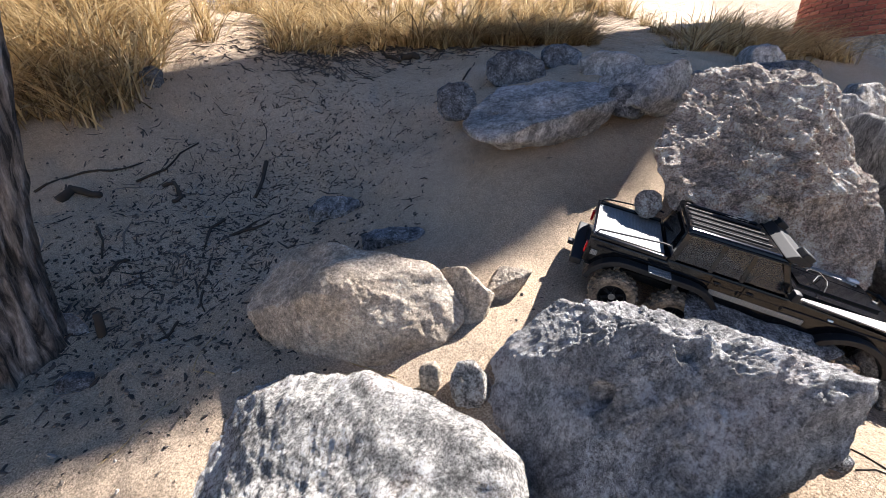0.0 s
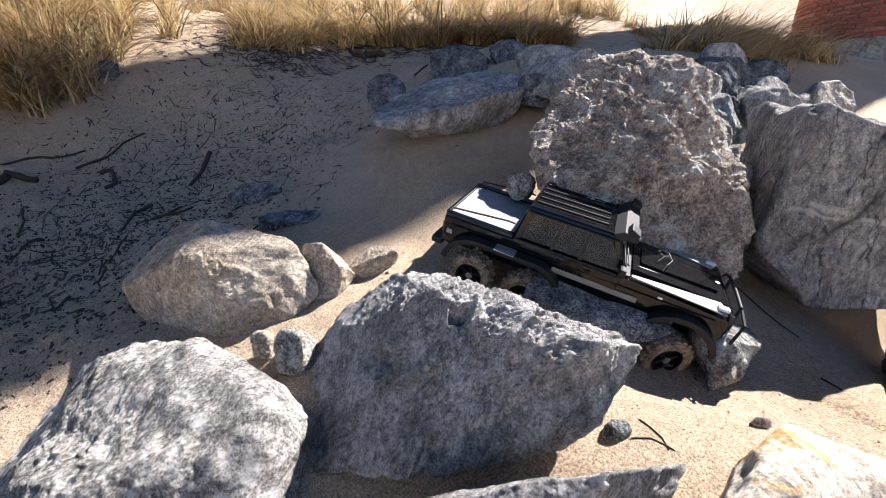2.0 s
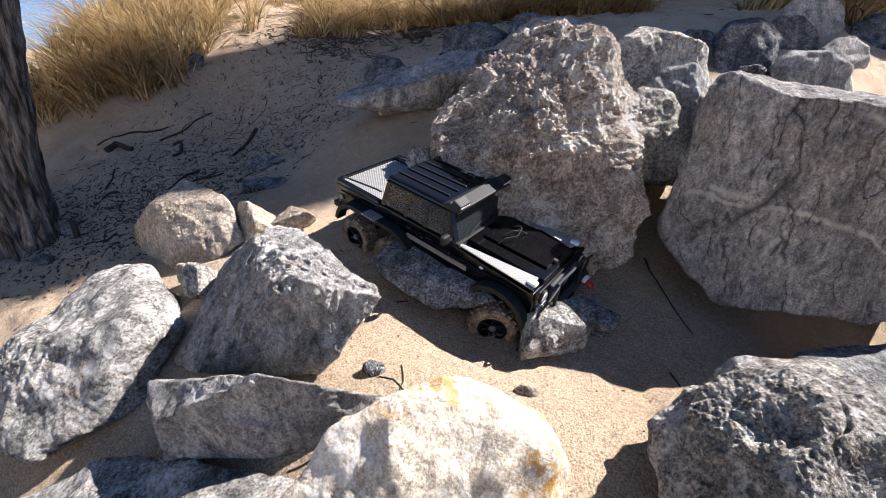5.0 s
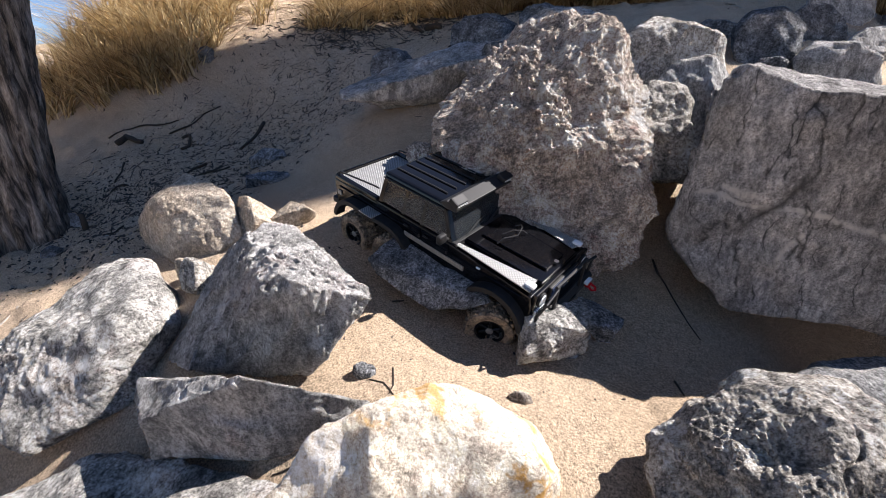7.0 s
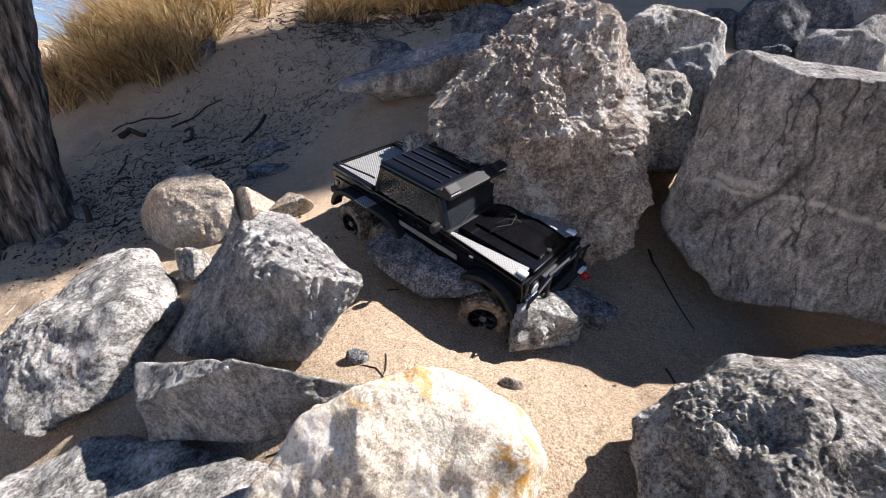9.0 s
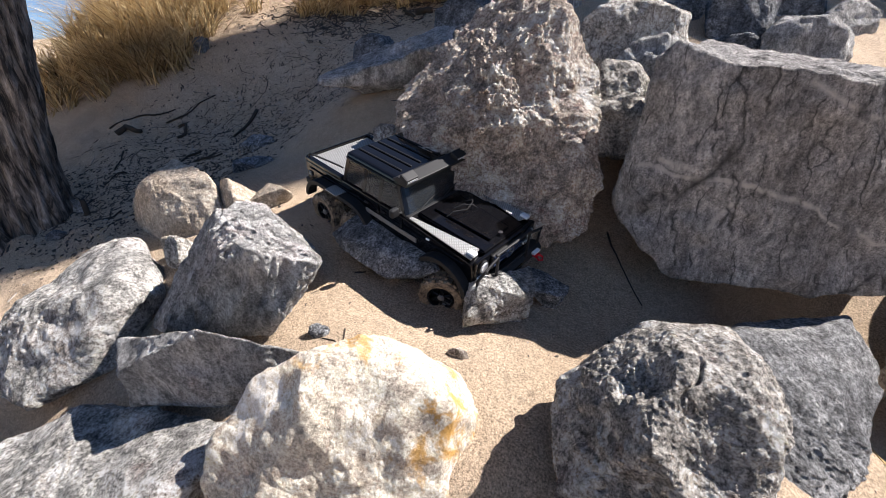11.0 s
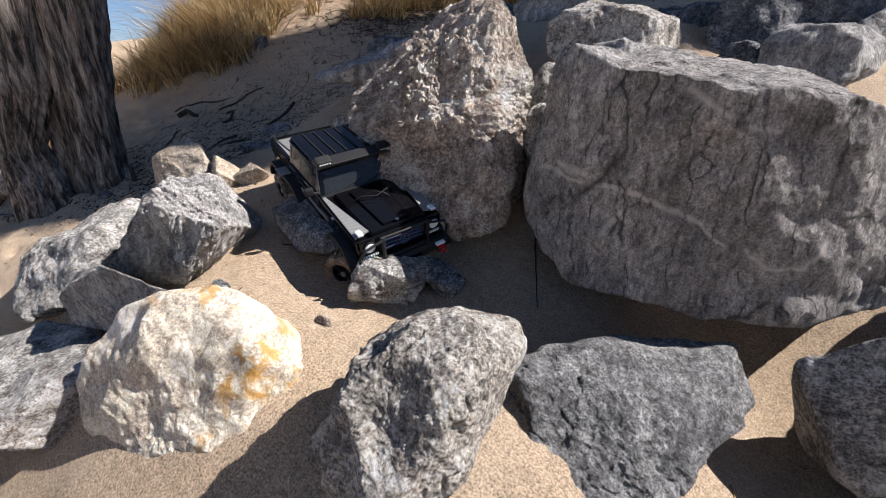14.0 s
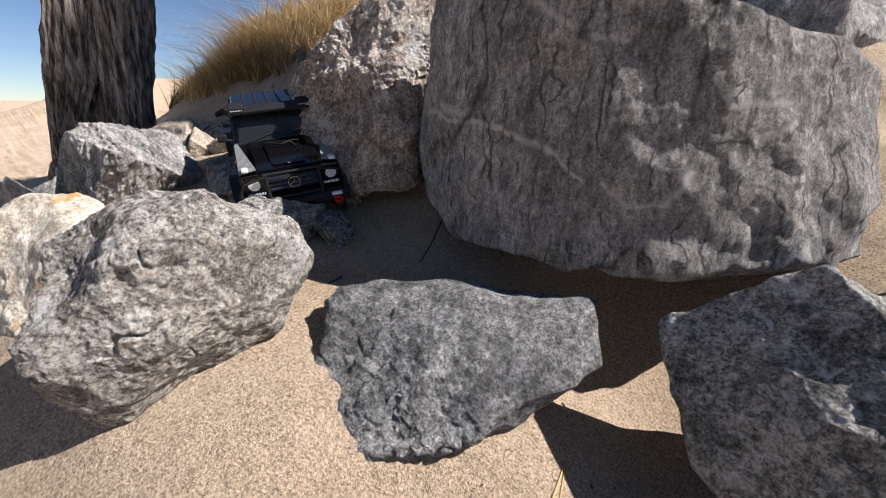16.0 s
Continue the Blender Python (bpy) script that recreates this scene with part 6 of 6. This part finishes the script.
def litter(name, label, count, area, size, seed, thick):
    """Bits scattered over ellipses (x, y, rx, ry): bent slivers that lie on the sand."""
    rng = np.random.RandomState(seed)
    area = np.array(area)
    pick = rng.randint(0, len(area), count)
    x = area[pick, 0] + rng.normal(0, 0.5, count) * area[pick, 2]
    y = area[pick, 1] + rng.normal(0, 0.5, count) * area[pick, 3]
    way = rng.uniform(0, 2 * math.pi, count)
    long = size * rng.exponential(0.6, count).clip(0.12, 2.6)
    wide = thick * rng.uniform(0.5, 1.6, count)
    verts = np.zeros((count, 12, 3))
    for k, t in enumerate((-0.5, 0.0, 0.5)):
        bend = rng.normal(0, 0.18, count) if k == 1 else np.zeros(count)
        cx = x + long * (t * np.cos(way) - bend * np.sin(way))
        cy = y + long * (t * np.sin(way) + bend * np.cos(way))
        cz = ground_height(cx, cy)
        w = wide * (1.0 if k == 1 else 0.55)
        lift = rng.uniform(0.2, 1.2, count) * wide
        for j, (s, h) in enumerate(((-1, -0.3), (1, -0.3), (0.6, 0.8), (-0.6, 0.8))):
            verts[:, 4 * k + j] = np.stack([cx - np.sin(way) * w * s, cy + np.cos(way) * w * s, cz + lift * 0.3 + w * h], 1)
    quads_ = []
    for k in range(2):
        for j in range(4):
            quads_.append([4 * k + j, 4 * k + (j + 1) % 4, 4 * k + 4 + (j + 1) % 4, 4 * k + 4 + j])
    quads_ += [[3, 2, 1, 0], [8, 9, 10, 11]]
    n0 = np.arange(count)[:, None, None] * 12
    ob = new(name, mesh_of(name, verts.reshape(-1, 3).tolist(), (n0 + np.array(quads_)[None]).reshape(-1, 4).tolist(), LITTER_MAT, False))
    return tagged(ob, label, "litter", kind="stuff")


SHADED = [(-0.85, 1.6, 0.7, 0.5), (-0.65, 1.3, 0.5, 0.35), (-0.95, 1.9, 0.6, 0.5), (-0.4, 2.1, 0.8, 0.6), (-1.0, 1.1, 0.4, 0.35), (-0.75, 2.5, 0.6, 0.4)]
litter("twig_litter", "scattered dark twigs and bark bits on shaded sand", 1100, SHADED, 0.055, 21, 0.0026)
litter("leaf_litter", "scattered dark leaf crumbs on shaded sand", 5200, SHADED + [(-0.6, 0.85, 0.5, 0.35)], 0.012, 22, 0.0034)
litter("wrack_litter", "dark debris below the dune grass", 2200, [(-0.5, 3.4, 0.7, 0.35), (0.15, 3.65, 0.8, 0.25), (-0.85, 3.0, 0.4, 0.3)], 0.10, 23, 0.004)
litter("path_litter", "few dark bits on the sunlit sand path", 160, [(-1.5, 3.2, 0.5, 0.7), (-1.3, 2.8, 0.4, 0.3), (1.5, 3.6, 0.8, 0.8)], 0.05, 24, 0.004)
litter("sand_crumbs", "few dark grains on the sunlit sand", 90, [(0.95, 0.55, 0.4, 0.2), (1.3, 0.6, 0.3, 0.2), (0.4, 0.9, 0.3, 0.2), (1.9, 0.7, 0.3, 0.2)], 0.008, 25, 0.0016)

# ---- sticks, reeds and twigs on the sand ----
LITTER = [
    ("stick", "dark straight stick leaning in the sand", [(0.36, 3.22), (0.29, 2.85), (0.23, 2.59)], 0.00675, 0.00525),
    ("branch", "dark forked branch lying on the sand", [(-0.58, 3.69), (-0.45, 3.57), (-0.33, 3.39), (-0.22, 3.30)], 0.009, 0.015),
    ("driftwood", "short charred piece of driftwood", [(-0.20, 3.33), (-0.13, 3.35), (-0.07, 3.33)], 0.02625, 0.0225),
    ("stick", "thin bent dark stick", [(-0.53, 2.97), (-0.42, 2.88), (-0.34, 2.81)], 0.0045, 0.003),
    ("bark_piece", "curled dark piece of bark", [(-0.81, 2.01), (-0.79, 1.90), (-0.76, 1.74)], 0.0105, 0.006),
    ("branch", "hooked brown root piece", [(-1.15, 1.71), (-1.11, 1.73), (-1.04, 1.65), (-1.05, 1.60)], 0.009, 0.009),
    ("stick", "dark weathered stick on the shaded slope", [(-0.72, 1.41), (-0.67, 1.44), (-0.61, 1.50)], 0.0075, 0.0045),
    ("stick", "short dark stick crossing another", [(-0.71, 1.42), (-0.69, 1.46), (-0.66, 1.51)], 0.00675, 0.0045),
    ("stick", "dark curved stick on the shaded slope", [(-0.81, 1.54), (-0.83, 1.47), (-0.78, 1.32)], 0.0075, 0.00375),
    ("stick", "thick short stick half buried", [(-0.99, 1.23), (-1.00, 1.19), (-1.00, 1.15)], 0.006, 0.003),
    ("stick", "small dark stick on the sand", [(-0.68, 0.97), (-0.68, 0.92), (-0.69, 0.89)], 0.0045, 0.003),
    ("stick", "small dark stick crossing another", [(-0.72, 0.95), (-0.66, 0.90)], 0.003, 0.00225),
    ("branch", "long thin branch lying across the slope", [(-1.28, 1.73), (-1.20, 1.82), (-1.18, 1.92), (-1.14, 2.02)], 0.006, 0.003),
    ("branch", "long thin dark branch on the slope", [(-1.61, 1.59), (-1.53, 1.70), (-1.39, 1.75), (-1.31, 1.84)], 0.006, 0.00375),
    ("driftwood", "lump of dark rotten wood", [(-1.46, 1.53), (-1.45, 1.59), (-1.35, 1.60)], 0.021, 0.0135),
    ("stick", "thin dark stick on the slope", [(-1.20, 1.38), (-1.13, 1.31), (-1.08, 1.23)], 0.00525, 0.003),
    ("stick", "dark stick pointing downhill", [(-0.73, 1.27), (-0.70, 1.18), (-0.70, 1.12)], 0.00375, 0.00225),
    ("stick", "dark stick pointing downhill", [(-0.68, 1.11), (-0.67, 1.07), (-0.63, 1.02)], 0.00525, 0.00225),
    ("reed", "long dry straw lying on the sand", [(-0.62, 0.56), (-0.59, 0.63), (-0.53, 0.71)], 0.0012, 0.0009),
    ("reed", "curved dry reed stalk", [(-0.45, 0.74), (-0.52, 0.77), (-0.53, 0.83), (-0.51, 0.94)], 0.0015, 0.0009),
    ("reed", "yellow straw lying beside the beige boulder", [(-0.12, 0.74), (-0.07, 0.72), (-0.01, 0.69)], 0.0012, 0.00075),
    ("reed", "long yellow straw beside the flat rock", [(1.85, 0.73), (1.86, 0.66), (1.88, 0.58)], 0.00165, 0.0012),
    ("reed", "second long straw beside the flat rock", [(1.85, 0.73), (1.87, 0.66), (1.90, 0.59)], 0.00135, 0.00105),
    ("twig", "thin dark twig at the foot of the veined block", [(1.32, 1.08), (1.36, 0.98), (1.41, 0.86)], 0.003, 0.0015),
    ("twig", "dry brown twig sticking out of the sand", [(0.77, 0.44), (0.80, 0.44), (0.83, 0.42)], 0.0015, 0.001125),
    ("twig", "dry brown twig sticking out of the sand", [(0.80, 0.48), (0.82, 0.44), (0.82, 0.42)], 0.0015, 0.0009),
    ("twig", "small dark twig on the sand", [(0.71, 0.67), (0.73, 0.69)], 0.00225, 0.0015),
    ("twig", "small straw bits under the wedge stone", [(0.68, 0.27), (0.72, 0.29), (0.75, 0.30)], 0.0015, 0.001125),
    ("twig", "small dark twig beside the rough boulder", [(1.33, 0.70), (1.34, 0.66)], 0.00225, 0.0015),
]

WOOD = plain("dark_weathered_wood", (0.05, 0.038, 0.028), 0.9)
STRAW = plain("dry_straw", (0.42, 0.30, 0.13), 0.75)
for name, label, line, r0, r1 in LITTER:
    pts = []
    fine_line = []
    for (ax, ay), (bx, by) in zip(line, line[1:]):
        fine_line += [(ax + (bx - ax) * k / 3, ay + (by - ay) * k / 3) for k in range(3)]
    fine_line.append(line[-1])
    rng = random.Random(len(label) + int(1000 * abs(line[0][0])))
    radii = []
    for k, (x, y) in enumerate(fine_line):
        r = (r0 + (r1 - r0) * k / (len(fine_line) - 1)) * rng.uniform(0.8, 1.15)
        radii.append(r)
        pts.append((x + rng.uniform(-0.4, 0.4) * r0, y + rng.uniform(-0.4, 0.4) * r0, float(ground_height(x, y)[0]) + 0.55 * r + rng.uniform(0, 0.5) * r0))
    ob = part(name, rod_bm(pts, radii, 8), STRAW if name == "reed" else WOOD, smooth=True)
    tagged(ob, label, name.replace("_", " "), "sticks on the sand" if name != "reed" else "reeds on the sand")

stake = part("stake", rod_bm([(-0.883, 0.937, 0.139), (-0.887, 0.947, 0.239), (-0.883, 0.947, 0.289)], [0.013, 0.012, 0.010], 10), WOOD, smooth=True)
tagged(stake, "short broken brown stake standing in the sand", "stake")

# ---- the tower's bricks: those towards the beach one by one, the rest joined ----
COURSE, ACROSS = 0.068, 37
brick_bm = box_bm((0.194, 0.05, 0.057), (0, 0, 0), 0.004, segments=1)
brick_me = bpy.data.meshes.new("brick")
brick_bm.to_mesh(brick_me)
brick_bm.free()
brick_me.materials.append(BRICK)
corner = [v.co.copy() for v in brick_me.vertices]
polys = [tuple(p.vertices) for p in brick_me.polygons]
toward = math.degrees(math.atan2(-TOWER.y, -TOWER.x))
verts, faces, singles = [], [], 0
for row in range(40):
    for k in range(ACROSS):
        ang = 360 / ACROSS * (k + 0.5 * (row % 2))
        off = (ang - toward + 180) % 360 - 180
        m4 = Matrix.Translation((0, 0, TOWER_Z + COURSE * (row + 0.5))) @ Euler((0, 0, radians(ang + 90))).to_matrix().to_4x4() @ Matrix.Translation((0, -(TOWER_R - 0.022), 0))
        if abs(off) < 85 and row < 18 and singles < 300:
            ob = new("brick", brick_me)
            ob.parent = tower
            ob.matrix_basis = m4
            singles += 1
        elif abs(off) < 100:
            n0 = len(verts)
            verts += [tuple(m4 @ c) for c in corner]
            faces += [tuple(n0 + i for i in p) for p in polys]
rest = new("upper_bricks", mesh_of("upper_bricks", verts, faces, BRICK, False))
rest.parent = tower
rest["kind"] = "stuff"
